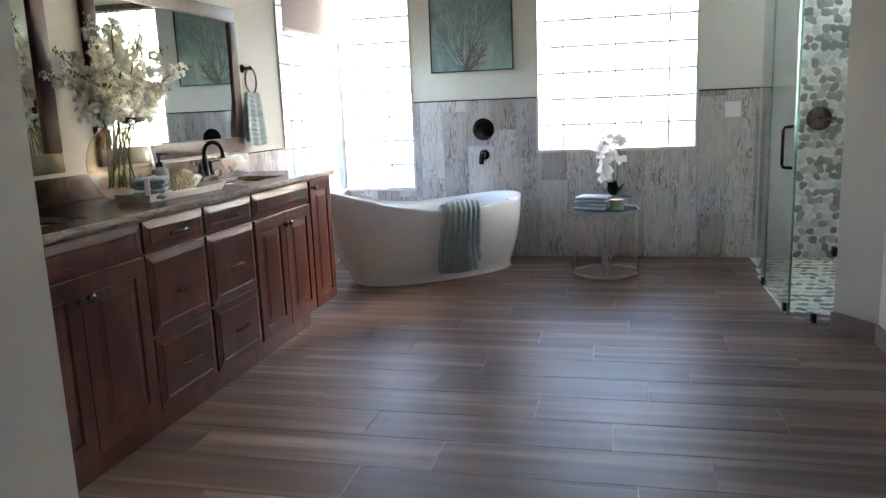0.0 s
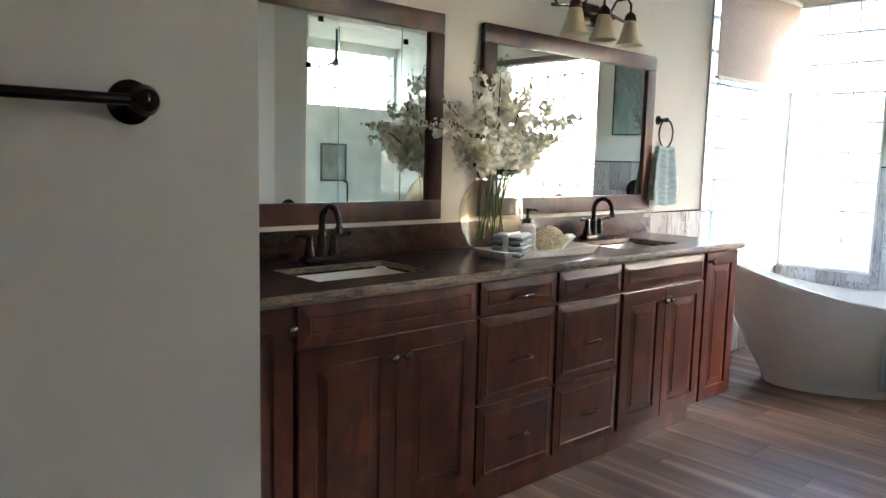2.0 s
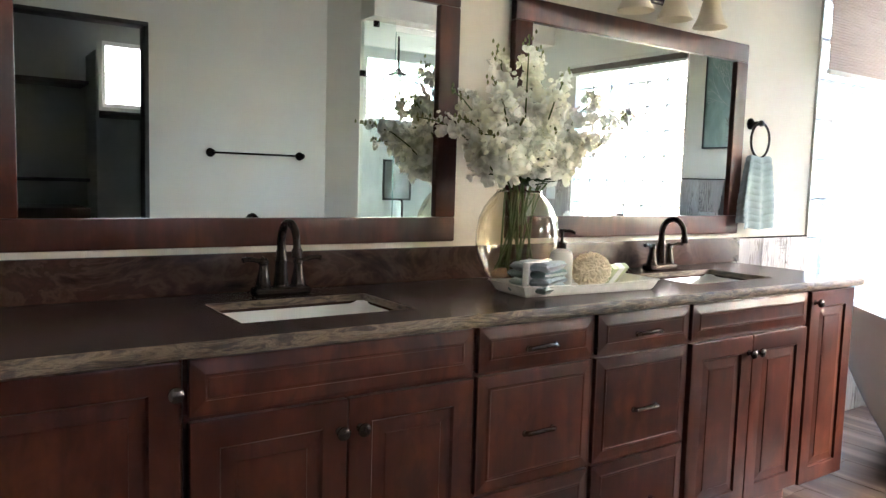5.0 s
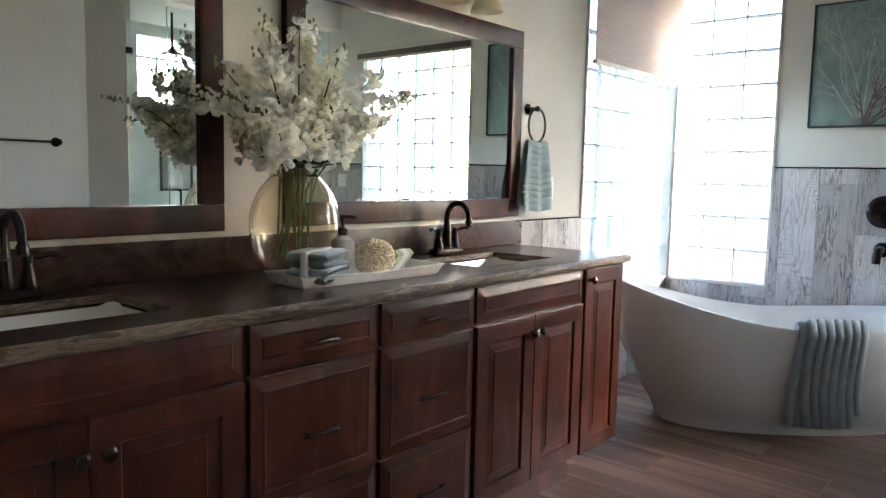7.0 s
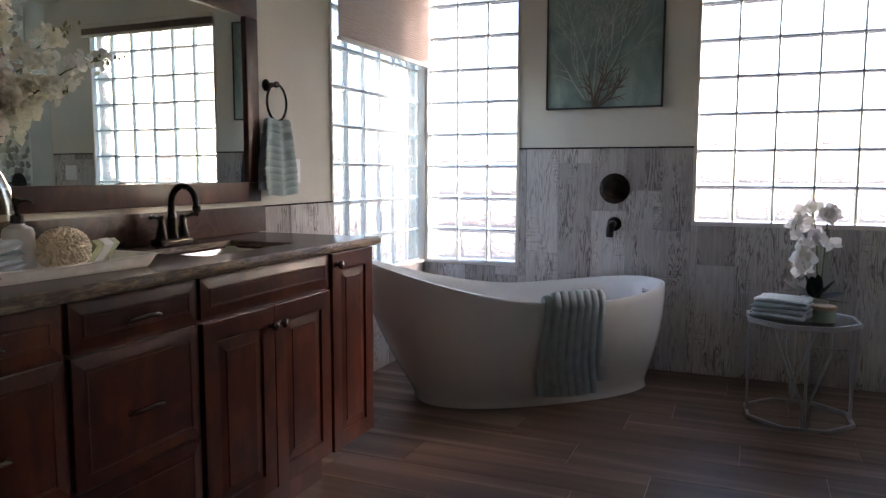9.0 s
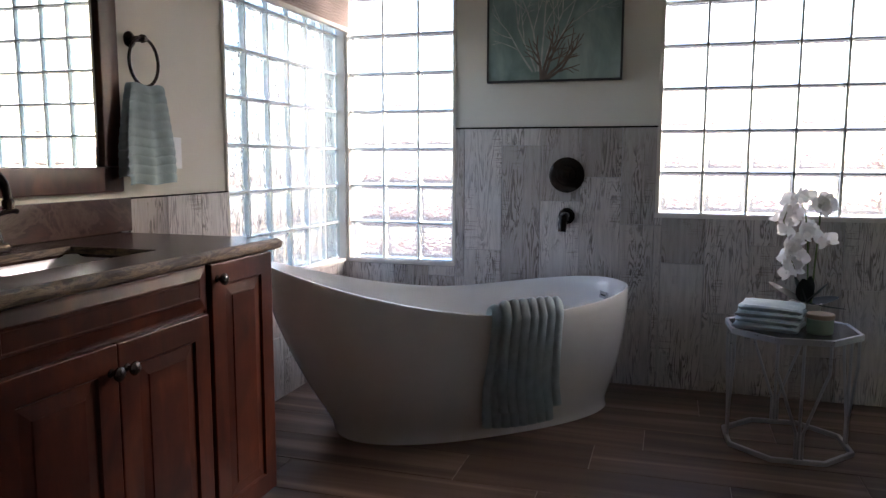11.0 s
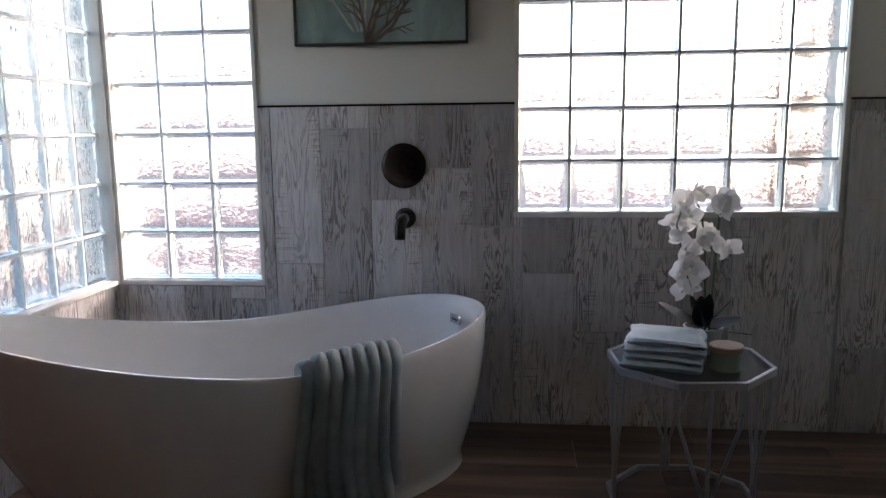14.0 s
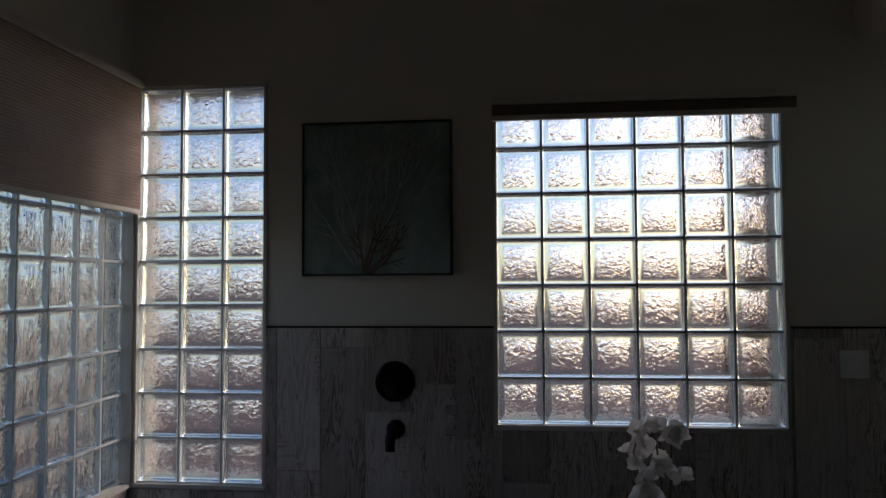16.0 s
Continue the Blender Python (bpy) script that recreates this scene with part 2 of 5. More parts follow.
PORCELAIN = simple("porcelain", (0.87, 0.86, 0.82), 0.15, var=0.03, bumpy=0.0)
TRAY = simple("white_glazed_ceramic", (0.80, 0.79, 0.76), 0.25, var=0.1, scale=25, bumpy=0.1)
STONEWARE = simple("stoneware", (0.68, 0.66, 0.62), 0.35, var=0.08)
TEAL = terry("seafoam_terry", (0.53, 0.63, 0.66))
SEA = terry("grey_green_terry", (0.27, 0.355, 0.355))
PALE = terry("pale_aqua_terry", (0.60, 0.70, 0.73))
SPONGE = petal_material("loofah_mesh", (0.97, 0.89, 0.74), 0.5)
MIRROR, mn, ml_, mb = material("silvered_mirror", 0.0, 1.0)
mb.inputs["Base Color"].default_value = (0.86, 0.90, 0.88, 1)
CANVAS = painting()
BLACK = simple("black_frame", (0.02, 0.02, 0.02), 0.5, var=0.3)
TWIG = simple("painted_branch", (0.15, 0.115, 0.09), 0.8, var=0.3, scale=30)
PALE_TWIG = simple("painted_pale_branch", (0.40, 0.42, 0.38), 0.8, var=0.3, scale=30)
PETAL = petal_material("white_silk_petal", (0.97, 0.965, 0.90), 0.6)
CREAM = petal_material("cream_silk_petal", (0.96, 0.95, 0.83), 0.6)
ORCHID = petal_material("orchid_petal", (0.93, 0.92, 0.90), 0.4)
LEAF = petal_material("dark_green_leaf", (0.045, 0.085, 0.035), 0.2)
STEM = simple("green_stem", (0.10, 0.15, 0.045), 0.6, var=0.25, scale=40)
DARK_LEAF = simple("orchid_leaf", (0.012, 0.020, 0.019), 0.5, var=0.3, spec=0.25)
SHADE = woven_shade()
STACK = simple("brown_stacked_fabric", (0.20, 0.15, 0.125), 0.9, var=0.15, scale=20)
FROST = petal_material("frosted_lamp_glass", (0.80, 0.74, 0.60), 0.5)
PLASTIC = simple("white_plastic", (0.85, 0.85, 0.83), 0.4, var=0.03, bumpy=0.0)
CANDLE = simple("pale_green_candle_glass", (0.36, 0.46, 0.36), 0.25, var=0.1)
LID = simple("light_wood_lid", (0.50, 0.37, 0.26), 0.55, var=0.15, scale=30)
CARD = simple("green_printed_card", (0.48, 0.52, 0.32), 0.6, var=0.3, scale=45)
PEBBLE = simple("river_pebble", (0.30, 0.29, 0.27), 0.5, var=0.35, scale=6)
PEBBLE_GROUT = simple("pebble_grout", (0.80, 0.79, 0.76), 0.9, var=0.1, scale=30)
SHOWER_TILE = simple("shower_wall_tile", (0.70, 0.70, 0.67), 0.35, var=0.15, scale=5)
CLOSET = simple("closet_paint", (0.42, 0.44, 0.40), 0.8, var=0.05, bumpy=0.1)
SHELF = simple("dark_shelf", (0.05, 0.045, 0.04), 0.6, var=0.2)
SILL = simple("marble_sill", (0.62, 0.58, 0.52), 0.3, var=0.12, scale=12)
BASEBOARD = simple("wood_look_base_tile", (0.26, 0.20, 0.155), 0.45, var=0.25, scale=6)
EARTH = simple("desert_ground", (0.175, 0.105, 0.086), 0.95, var=0.25, scale=1.2, bumpy=0.4, fine=30)
STUCCO = simple("pale_sand_stucco", (0.42, 0.35, 0.28), 0.9, var=0.2, scale=3, bumpy=0.4, fine=60)
POST = simple("dark_post_wood", (0.16, 0.10, 0.08), 0.8, var=0.3, scale=8)

# ---- mesh helpers
def box(bm, lo, hi, bevel=0.0, seg=2):
    made = bmesh.ops.create_cube(bm, size=1.0)["verts"]
    for v in made:
        v.co = Vector([(lo[i] + hi[i]) / 2 + v.co[i] * (hi[i] - lo[i]) for i in range(3)])
    if bevel:
        edges = list({ed for v in made for ed in v.link_edges})
        bmesh.ops.bevel(bm, geom=edges, offset=bevel, segments=seg, affect="EDGES", profile=0.6)
    return bm


def boxed(lo, hi, bevel=0.0, seg=2):
    return box(bmesh.new(), lo, hi, bevel, seg)


def lathe(bm, profile, centre=(0, 0, 0), n=28, axis="z", caps=True):
    """Turn (radius, height) pairs round an axis."""
    rings = []
    for r, h in profile:
        ring = []
        for k in range(n):
            t = 2 * math.pi * k / n
            p = (r * math.cos(t), r * math.sin(t), h)
            if axis == "x":
                p = (h, r * math.cos(t), r * math.sin(t))
            elif axis == "y":
                p = (r * math.cos(t), -h, r * math.sin(t))
            ring.append(bm.verts.new(Vector(p) + Vector(centre)))
        rings.append(ring)
    for r0, r1 in zip(rings, rings[1:]):
        for k in range(n):
            bm.faces.new((r0[k], r0[(k + 1) % n], r1[(k + 1) % n], r1[k]))
    if caps:
        bm.faces.new(rings[0][::-1])
        bm.faces.new(rings[-1])
    return bm


def tube(bm, points, radius, n=10, taper=None):
    """A round bar along a line of points."""
    pts = [Vector(p) for p in points]
    rings, up = [], None
    for i, p in enumerate(pts):
        way = (pts[min(i + 1, len(pts) - 1)] - pts[max(i - 1, 0)]).normalized()
        if up is None:
            up = way.orthogonal().normalized()
        up = (up - way * up.dot(way)).normalized()
        side = way.cross(up)
        r = radius if taper is None else radius + (taper - radius) * i / (len(pts) - 1)
        rings.append([bm.verts.new(p + (up * math.cos(2 * math.pi * k / n) + side * math.sin(2 * math.pi * k / n)) * r) for k in range(n)])
    for r0, r1 in zip(rings, rings[1:]):
        for k in range(n):
            bm.faces.new((r0[k], r0[(k + 1) % n], r1[(k + 1) % n], r1[k]))
    bm.faces.new(rings[0][::-1])
    bm.faces.new(rings[-1])
    return bm


def grid(bm, nu, nv, f, closed=False):
    """A sheet of points f(u, v)."""
    rows = [[bm.verts.new(f(i / nu, j / nv)) for j in range(nv + (0 if closed else 1))] for i in range(nu + 1)]
    m = len(rows[0])
    for i in range(nu):
        for j in range(nv):
            bm.faces.new((rows[i][j], rows[i + 1][j], rows[i + 1][(j + 1) % m], rows[i][(j + 1) % m]))
    return rows


def mesh(name, bm, mat, smooth=True, angle=35):
    bmesh.ops.recalc_face_normals(bm, faces=bm.faces)
    me = bpy.data.meshes.new(name)
    for f in bm.faces:
        f.smooth = smooth
    if smooth:
        for ed in bm.edges:
            if len(ed.link_faces) == 2 and ed.calc_face_angle(0) > radians(angle):
                ed.smooth = False
    bm.to_mesh(me)
    bm.free()
    me.materials.append(mat)
    return me


def part(name, bm, mat, parent, label="", smooth=True):
    ob = new(name, mesh(name, bm, mat, smooth))
    ob.parent = parent
    return tagged(ob, label)


def solid(name, bm, mat, label, category, kind="", group="", smooth=True):
    return tagged(new(name, mesh(name, bm, mat, smooth)), label, category, group, kind)


def base(name, m, label, category, group="", kind=""):
    ob = new(name)
    ob.empty_display_size = 0.05
    ob.matrix_world = m
    return tagged(ob, label, category, group, kind)


def piece(name, me, parent, at, turn=0.0):
    ob = new(name, me)
    ob.parent = parent
    ob.matrix_basis = pose(*at, 0, 0, turn)
    return ob


# ---- plan
ROOM_X, BACK_Y, CEIL = 3.60, -7.3, 2.92
STUB_X, STUB_Y = 1.232, -4.870
W1 = (0.042, 0.652, 0.594, 2.423)
W2 = (1.709, 2.931, 0.882, 2.306)
W0 = (-1.128, 0.0, 0.594, 2.423)
TILE_TOP, SIDE_TILE_TOP = 1.305, 1.008
PITCH, BLOCK_ROWS = 0.2032, 9


def wall(name, label, *boxes):
    bm = bmesh.new()
    for lo, hi in boxes:
        box(bm, lo, hi)
    return solid(name, bm, PAINT, label, "wall", "structure", smooth=False)


# walls, with their openings left open
wall("wall_tub", "beige painted wall behind the bathtub with window openings",
     ((-0.25, 0, 0), (W1[0] - 0.03, 0.25, CEIL)), ((W1[0] - 0.03, 0, 0), (W1[1] + 0.012, 0.25, W1[2] - 0.02)), ((W1[0] - 0.03, 0, W1[3] + 0.01), (W1[1] + 0.012, 0.25, CEIL)),
     ((W1[1] + 0.012, 0, 0), (W2[0] - 0.012, 0.25, CEIL)), ((W2[0] - 0.012, 0, 0), (W2[1] + 0.012, 0.25, W2[2] - 0.012)), ((W2[0] - 0.012, 0, W2[3]), (W2[1] + 0.012, 0.25, CEIL)),
     ((W2[1] + 0.012, 0, 0), (3.42, 0.25, CEIL)))
wall("wall_vanity", "beige painted wall behind the double vanity",
     ((-0.25, W0[0] - 0.012, 0), (0, 0, W0[2] - 0.02)), ((-0.25, W0[0] - 0.012, W0[3] + 0.01), (0, 0, CEIL)), ((-0.25, STUB_Y - 0.2, 0), (0, W0[0] - 0.012, CEIL)))
wall("wall_stub", "beige painted wall block with a rounded corner",
     ((0, STUB_Y - 0.2, 0), (STUB_X - 0.2, STUB_Y, CEIL)), ((STUB_X - 0.2, BACK_Y, 0), (STUB_X, STUB_Y - 0.2, CEIL)))
corner = bmesh.new()
box(corner, (STUB_X - 0.2, STUB_Y - 0.2, 0), (STUB_X, STUB_Y, CEIL))
bmesh.ops.bevel(corner, geom=[ed for ed in corner.edges if all(abs(v.co.x - STUB_X) < 1e-4 and abs(v.co.y - STUB_Y) < 1e-4 for v in ed.verts)], offset=0.018, segments=5, affect="EDGES")
solid("wall_corner", corner, PAINT, "rounded beige wall corner", "wall", "structure")
wall("wall_back", "plain beige wall", ((STUB_X, BACK_Y - 0.2, 0), (ROOM_X + 0.2, BACK_Y, CEIL)))
DOOR_Y0, DOOR_Y1, DOOR_Z = -4.45, -3.56, 2.30
wall("wall_opposite", "beige painted wall with a towel bar and closet opening",
     ((ROOM_X, BACK_Y, 0), (ROOM_X + 0.13, DOOR_Y0, CEIL)), ((ROOM_X, DOOR_Y0, DOOR_Z), (ROOM_X + 0.13, DOOR_Y1, CEIL)), ((ROOM_X, DOOR_Y1, 0), (ROOM_X + 0.13, -2.17, CEIL)))
# canted end of that wall beside the shower
cant = bmesh.new()
low = [cant.verts.new((x, y, 0)) for x, y in ((ROOM_X, -2.17), (ROOM_X + 0.13, -2.17), (3.59, -1.90), (3.455, -1.935))]
up = bmesh.ops.extrude_face_region(cant, geom=[cant.faces.new(low)])
bmesh.ops.translate(cant, verts=[v for v in up["geom"] if isinstance(v, bmesh.types.BMVert)], vec=(0, 0, CEIL))
solid("wall_cant", cant, PAINT, "beige angled wall end beside the shower", "wall", "structure", smooth=False)
wall("soffit", "beige painted header above the shower glass", ((3.24, -1.93, 2.53), (3.44, 0, CEIL)), ((3.44, -1.93, 2.53), (3.6, -1.9, CEIL)))

solid("ceiling", boxed((-0.25, BACK_Y - 0.2, CEIL), (6.4, 0.25, CEIL + 0.15)), CEILING, "off-white textured ceiling", "ceiling", "structure", smooth=False)
floor = solid("floor", boxed((-0.25, BACK_Y - 0.2, -0.2), (6.4, 0.25, -0.0012)), GROUT, "floor of long wood-look porcelain planks", "floor", "structure", smooth=False)
solid("ground", boxed((-300, 0.26, -0.3), (300, 600, -0.12)), EARTH, "dry reddish desert ground outside", "ground", "structure", smooth=False)
solid("side_ground", boxed((-300, -300, -0.3), (-0.26, 0.26, -0.12)), EARTH, "dry reddish desert ground outside", "ground", "structure", smooth=False)
# Added wall, so the side blocks show a darker tone below the sky.
solid("side_garden_wall", boxed((-3.2, -8, -0.12), (-3.0, 3.9, 1.35), 0.02), STUCCO, "pale sand wall added outside the side window", "wall", "structure")
solid("porch_post", boxed((3.04, 0.95, -0.12), (3.20, 1.11, 3.4), 0.01), POST, "dark wooden porch post outside the window", "post", "structure")



# ---- glass block windows
def glass_block(me_name, mat, w, h, d):
    """A hollow-looking block: proud rounded faces on a thick rim."""
    bm = boxed((-w / 2, -d / 2, -h / 2), (w / 2, d / 2, h / 2), 0.010, 3)
    faces = [f for f in bm.faces if abs(f.normal.y) > 0.9 and f.calc_area() > 0.01]
    inset = bmesh.ops.inset_region(bm, faces=faces, thickness=0.017, depth=-0.007, use_even_offset=True)
    for f in bm.faces:
        f.material_index = 0 if f in faces else 1
    me = mesh(me_name, bm, mat)
    me.materials.append(RIM_GLASS)
    return me


def block_window(name, label, mat, m, cols, rows, wide, high=PITCH, skip=0):
    """Blocks in a frame; x runs along the wall, y outwards, z up, from the lower corner."""
    win = base(name, m, label, "window", "", "structure")
    me = glass_block("glass_block", mat, wide - 0.010, high - 0.010, 0.08)
    for i in range(cols):
        for j in range(rows):
            ob = piece("glass_block", me, win, ((i + 0.5) * wide, 0.05, (j + 0.5) * high))
            ob.visible_shadow = False
    bm = bmesh.new()
    for i in range(cols + 1):
        box(bm, (i * wide - 0.0055, 0.0125, 0), (i * wide + 0.0055, 0.05, rows * high))
    part("upright_joint", bm, MORTAR, win, smooth=False)
    bm = bmesh.new()
    for j in range(rows + 1):
        box(bm, (0, 0.014, j * high - 0.0055), (cols * wide, 0.05, j * high + 0.0055))
    part("level_joint", bm, MORTAR, win, smooth=False)
    return win


win1 = block_window("window_1", "corner window of clear rippled glass blocks", FRONT_GLASS, pose(W1[0], 0.0, W1[2]), 3, BLOCK_ROWS, PITCH)
win2 = block_window("window_2", "wide window of clear rippled glass blocks", FRONT_GLASS, pose(W2[0], 0.0, W2[2]), 6, 7, PITCH)
win0 = block_window("window_3", "side window of clear waved glass blocks", SIDE_GLASS, pose(0.0, W0[0], W0[2], 0, 0, 90), 6, BLOCK_ROWS, 0.1875)
for win, w, h in ((win1, 0.61, 1.829), (win2, 1.219, 1.422), (win0, 1.125, 1.829)):
    bm = bmesh.new()
    box(bm, (-0.014, -0.010, -0.012), (0.004, 0.014, h + 0.008), 0.003)
    part("window_frame", bm, FRAME_PAINT, win)
    part("window_frame", boxed((w - 0.004, -0.010, -0.012), (w + 0.014, 0.014, h + 0.008), 0.003), FRAME_PAINT, win)
part("window_sill", boxed((-0.02, -0.012, -0.02), (0.622, 0.02, 0.0), 0.004), SILL, win1, "pale stone sill")
part("window_sill", boxed((-0.016, -0.014, -0.020), (1.235, 0.012, 0.004), 0.004), SILL, win2, "pale stone sill")
part("window_sill", boxed((-0.012, -0.03, -0.02), (1.10, 0.02, 0.0), 0.004), SILL, win0, "pale stone sill")
solid("corner_post", boxed((-0.045, -0.02, W0[2] - 0.02), (0.03, 0.055, W0[3] + 0.01), 0.006), FRAME_PAINT, "pale painted post between the corner windows", "post", "structure")


def shade(name, m, w, h, label, stacked=False):
    th = base(name, m, label, "window shade")
    pleats = max(4, int(h / 0.013))
    if stacked:
        for k in range(pleats):
            part("pleat", boxed((0, 0.004, -h * (k + 1) / pleats + 0.001), (w, 0.026, -h * k / pleats), 0.002, 1), STACK, th, smooth=False)
    else:
        bm = bmesh.new()
        grid(bm, pleats * 2, 8, lambda u, v: Vector((v * w, (0.003 if round(u * pleats * 2) % 2 else 0.0), -u * h)))
        part("fabric", bm, SHADE, th, smooth=False)
    part("bottom_rail", boxed((0, -0.012, -h - 0.022), (w, 0.014, -h), 0.004), FRAME_PAINT, th, "pale bottom rail")
    part("head_rail", boxed((0, -0.014, -0.002), (w, 0.018, 0.03), 0.004), FRAME_PAINT, th)
    return th


shade("window_shade", pose(0.055, -1.135, 2.425, 0, 0, 90), 1.13, 0.575, "half-lowered brown pleated shade over the glass blocks")
shade("window_shade", pose(1.696, -0.040, 2.288), 1.288, 0.052, "raised brown pleated shade stacked over the wide window", True)

# ---- shower beyond the glass
SH_X, SHOWER_CEIL = 4.62, 2.56
solid("shower_ceiling", boxed((3.61, -1.828, SHOWER_CEIL), (SH_X - 0.002, -0.002, SHOWER_CEIL + 0.05)), CEILING, "pale dropped ceiling over the shower", "ceiling", "structure", smooth=False)
can = base("recessed_light", pose(4.25, -0.69, SHOWER_CEIL), "unlit white recessed ceiling light over the shower", "ceiling light")
part("trim_ring", lathe(bmesh.new(), [(0.052, -0.001), (0.054, -0.006), (0.082, -0.005), (0.085, -0.001)], n=32, caps=False), PLASTIC, can)
part("lens", lathe(bmesh.new(), [(0.001, -0.003), (0.053, -0.003), (0.053, -0.001)], n=28), FROST, can, "frosted cream lens")
wall("wall_shower_side", "plain wall closing the shower", ((3.59, -1.95, 0), (SH_X, -1.83, CEIL)))
sw = bmesh.new()
SWIN = (-1.24, -0.02, 1.85, 2.46)
for lo, hi in (((SH_X, -1.95, 0), (SH_X + 0.2, 0.25, SWIN[2])), ((SH_X, -1.95, SWIN[3]), (SH_X + 0.2, 0.25, CEIL)), ((SH_X, -1.95, SWIN[2]), (SH_X + 0.2, SWIN[0], SWIN[3])), ((SH_X, SWIN[1], SWIN[2]), (SH_X + 0.2, 0.25, SWIN[3]))):
    box(sw, lo, hi)
solid("wall_shower_far", sw, SHOWER_TILE, "pale grey-green shower wall with a niche and high window", "wall", "structure", smooth=False)
block_window("window_4", "high shower window of clear glass blocks", FRONT_GLASS, pose(SH_X, SWIN[1], SWIN[2], 0, 0, -90), 6, 3, PITCH)
solid("wall_shower_back", boxed((3.42, 0, 0), (SH_X + 0.2, 0.25, CEIL)), SHOWER_TILE, "pale shower wall with a pebble strip", "wall", "structure", smooth=False)
solid("side_yard", boxed((SH_X + 0.25, -300, -0.3), (300, 0.26, -0.12)), EARTH, "dry reddish desert ground outside", "ground", "structure", smooth=False)


def pebble_mesh(name, seed):
    rnd = random.Random(seed)
    bm = bmesh.new()
    n = 9
    rim = [(0.5 * (1 + rnd.uniform(-0.34, 0.26)), 2 * math.pi * k / n) for k in range(n)]
    lowv = [bm.verts.new((r * math.cos(t), r * math.sin(t), 0)) for r, t in rim]
    mid = [bm.verts.new((r * 0.92 * math.cos(t), r * 0.92 * math.sin(t), 0.10)) for r, t in rim]
    top = [bm.verts.new((r * 0.6 * math.cos(t), r * 0.6 * math.sin(t), 0.17)) for r, t in rim]
    for a, b in ((lowv, mid), (mid, top)):
        for k in range(n):
            bm.faces.new((a[k], a[(k + 1) % n], b[(k + 1) % n], b[k]))
    bm.faces.new(top)
    return bm


def pebble_stone():
    m, n, l, b = material("river_pebble_mixed", 0.45)
    oi = n.new("ShaderNodeObjectInfo")
    c = ramp(n, l, oi.outputs["Random"], (0.0, (0.20, 0.195, 0.185)), (0.50, (0.36, 0.35, 0.33)), (0.62, (0.58, 0.57, 0.545)), (1.0, (0.80, 0.79, 0.765)))
    g = grain(n, l, coords(n, l, (1, 1, 1), True), 3.0, 4)
    l.new(blend(n, l, 0.4, c, ramp(n, l, g, (0.3, (0.6, 0.6, 0.6)), (0.7, (1.1, 1.1, 1.1))), "MULTIPLY"), b.inputs["Base Color"])
    return m


STONE = pebble_stone()
pebbles = [mesh("pebble", pebble_mesh("pebble", s), STONE) for s in range(6)]
strip = solid("pebble_strip", boxed((3.655, -0.014, 0.0), (4.02, 0.0, 2.52)), PEBBLE_GROUT, "upright strip of grey and white river pebbles in the shower", "pebble wall", "structure", smooth=False)
rnd = random.Random(4)
for i in range(6):
    for j in range(42):
        s = rnd.uniform(0.050, 0.066)
        ob = new("pebble", pebbles[rnd.randrange(6)])
        ob.parent = strip
        ob.matrix_basis = pose(3.69 + i * 0.06 + (j % 2) * 0.025 + rnd.uniform(-0.008, 0.008), -0.013, 0.03 + j * 0.06 + rnd.uniform(-0.008, 0.008), 90, 0, 0) @ pose(0, 0, 0, 0, 0, rnd.uniform(0, 360)) @ Matrix.Diagonal((s * 1.35, s * 1.05, 0.035, 1))
sfloor = solid("shower_floor", boxed((3.285, -1.84, -0.19), (SH_X, 0.0, -0.0004)), PEBBLE_GROUT, "shower floor of grey and white river pebbles", "shower floor", "structure", smooth=False)
for i in range(17):
    for j in range(17):
        x, y = 3.33 + i * 0.064 + (j % 2) * 0.03, -0.06 - j * 0.105
        if x > 4.35 or x < 3.45 + 0.117 * y:
            continue
        s = rnd.uniform(0.05, 0.066)
        ob = new("pebble", pebbles[rnd.randrange(6)])
        ob.parent = sfloor
        ob.matrix_basis = pose(x + rnd.uniform(-0.008, 0.008), y + rnd.uniform(-0.01, 0.01), -0.004, 0, 0, rnd.uniform(0, 360)) @ Matrix.Diagonal((s * 1.6, s, 0.05, 1))


def bracket(bm, at, way, size=0.02):
    """A small square clamp centred on a point."""
    return box(bm, [at[i] - (0.012 if abs(way[i]) > 0.5 else size) for i in range(3)], [at[i] + (0.012 if abs(way[i]) > 0.5 else size) for i in range(3)], 0.003)


screen = base("shower_screen", pose(3.285, 0, 0), "frameless clear glass shower screen with black clamps", "shower screen")
bm = bmesh.new()
q = [bm.verts.new(p) for p in ((-0.005, -0.985, 0.006), (0.005, -0.985, 0.006), (0.120, -0.004, 0.006), (0.110, -0.004, 0.006))]
up = bmesh.ops.extrude_face_region(bm, geom=[bm.faces.new(q)])
bmesh.ops.translate(bm, verts=[v for v in up["geom"] if isinstance(v, bmesh.types.BMVert)], vec=(0, 0, 2.514))
fixed = part("fixed_pane", bm, PANE, screen, "clear fixed glass pane", smooth=False)
door = part("door_pane", boxed((-0.005, -1.70, 0.012), (0.005, -0.995, 2.44), 0.001, 1), PANE, screen, "clear glass shower door", smooth=False)
bm = bmesh.new()
q = [bm.verts.new(p) for p in ((-0.004, -1.705, 0.006), (0.006, -1.705, 0.006), (0.175, -1.925, 0.006), (0.165, -1.925, 0.006))]
up = bmesh.ops.extrude_face_region(bm, geom=[bm.faces.new(q)])
bmesh.ops.translate(bm, verts=[v for v in up["geom"] if isinstance(v, bmesh.types.BMVert)], vec=(0, 0, 2.51))
end = part("end_pane", bm, PANE, screen, "narrow angled glass pane", smooth=False)
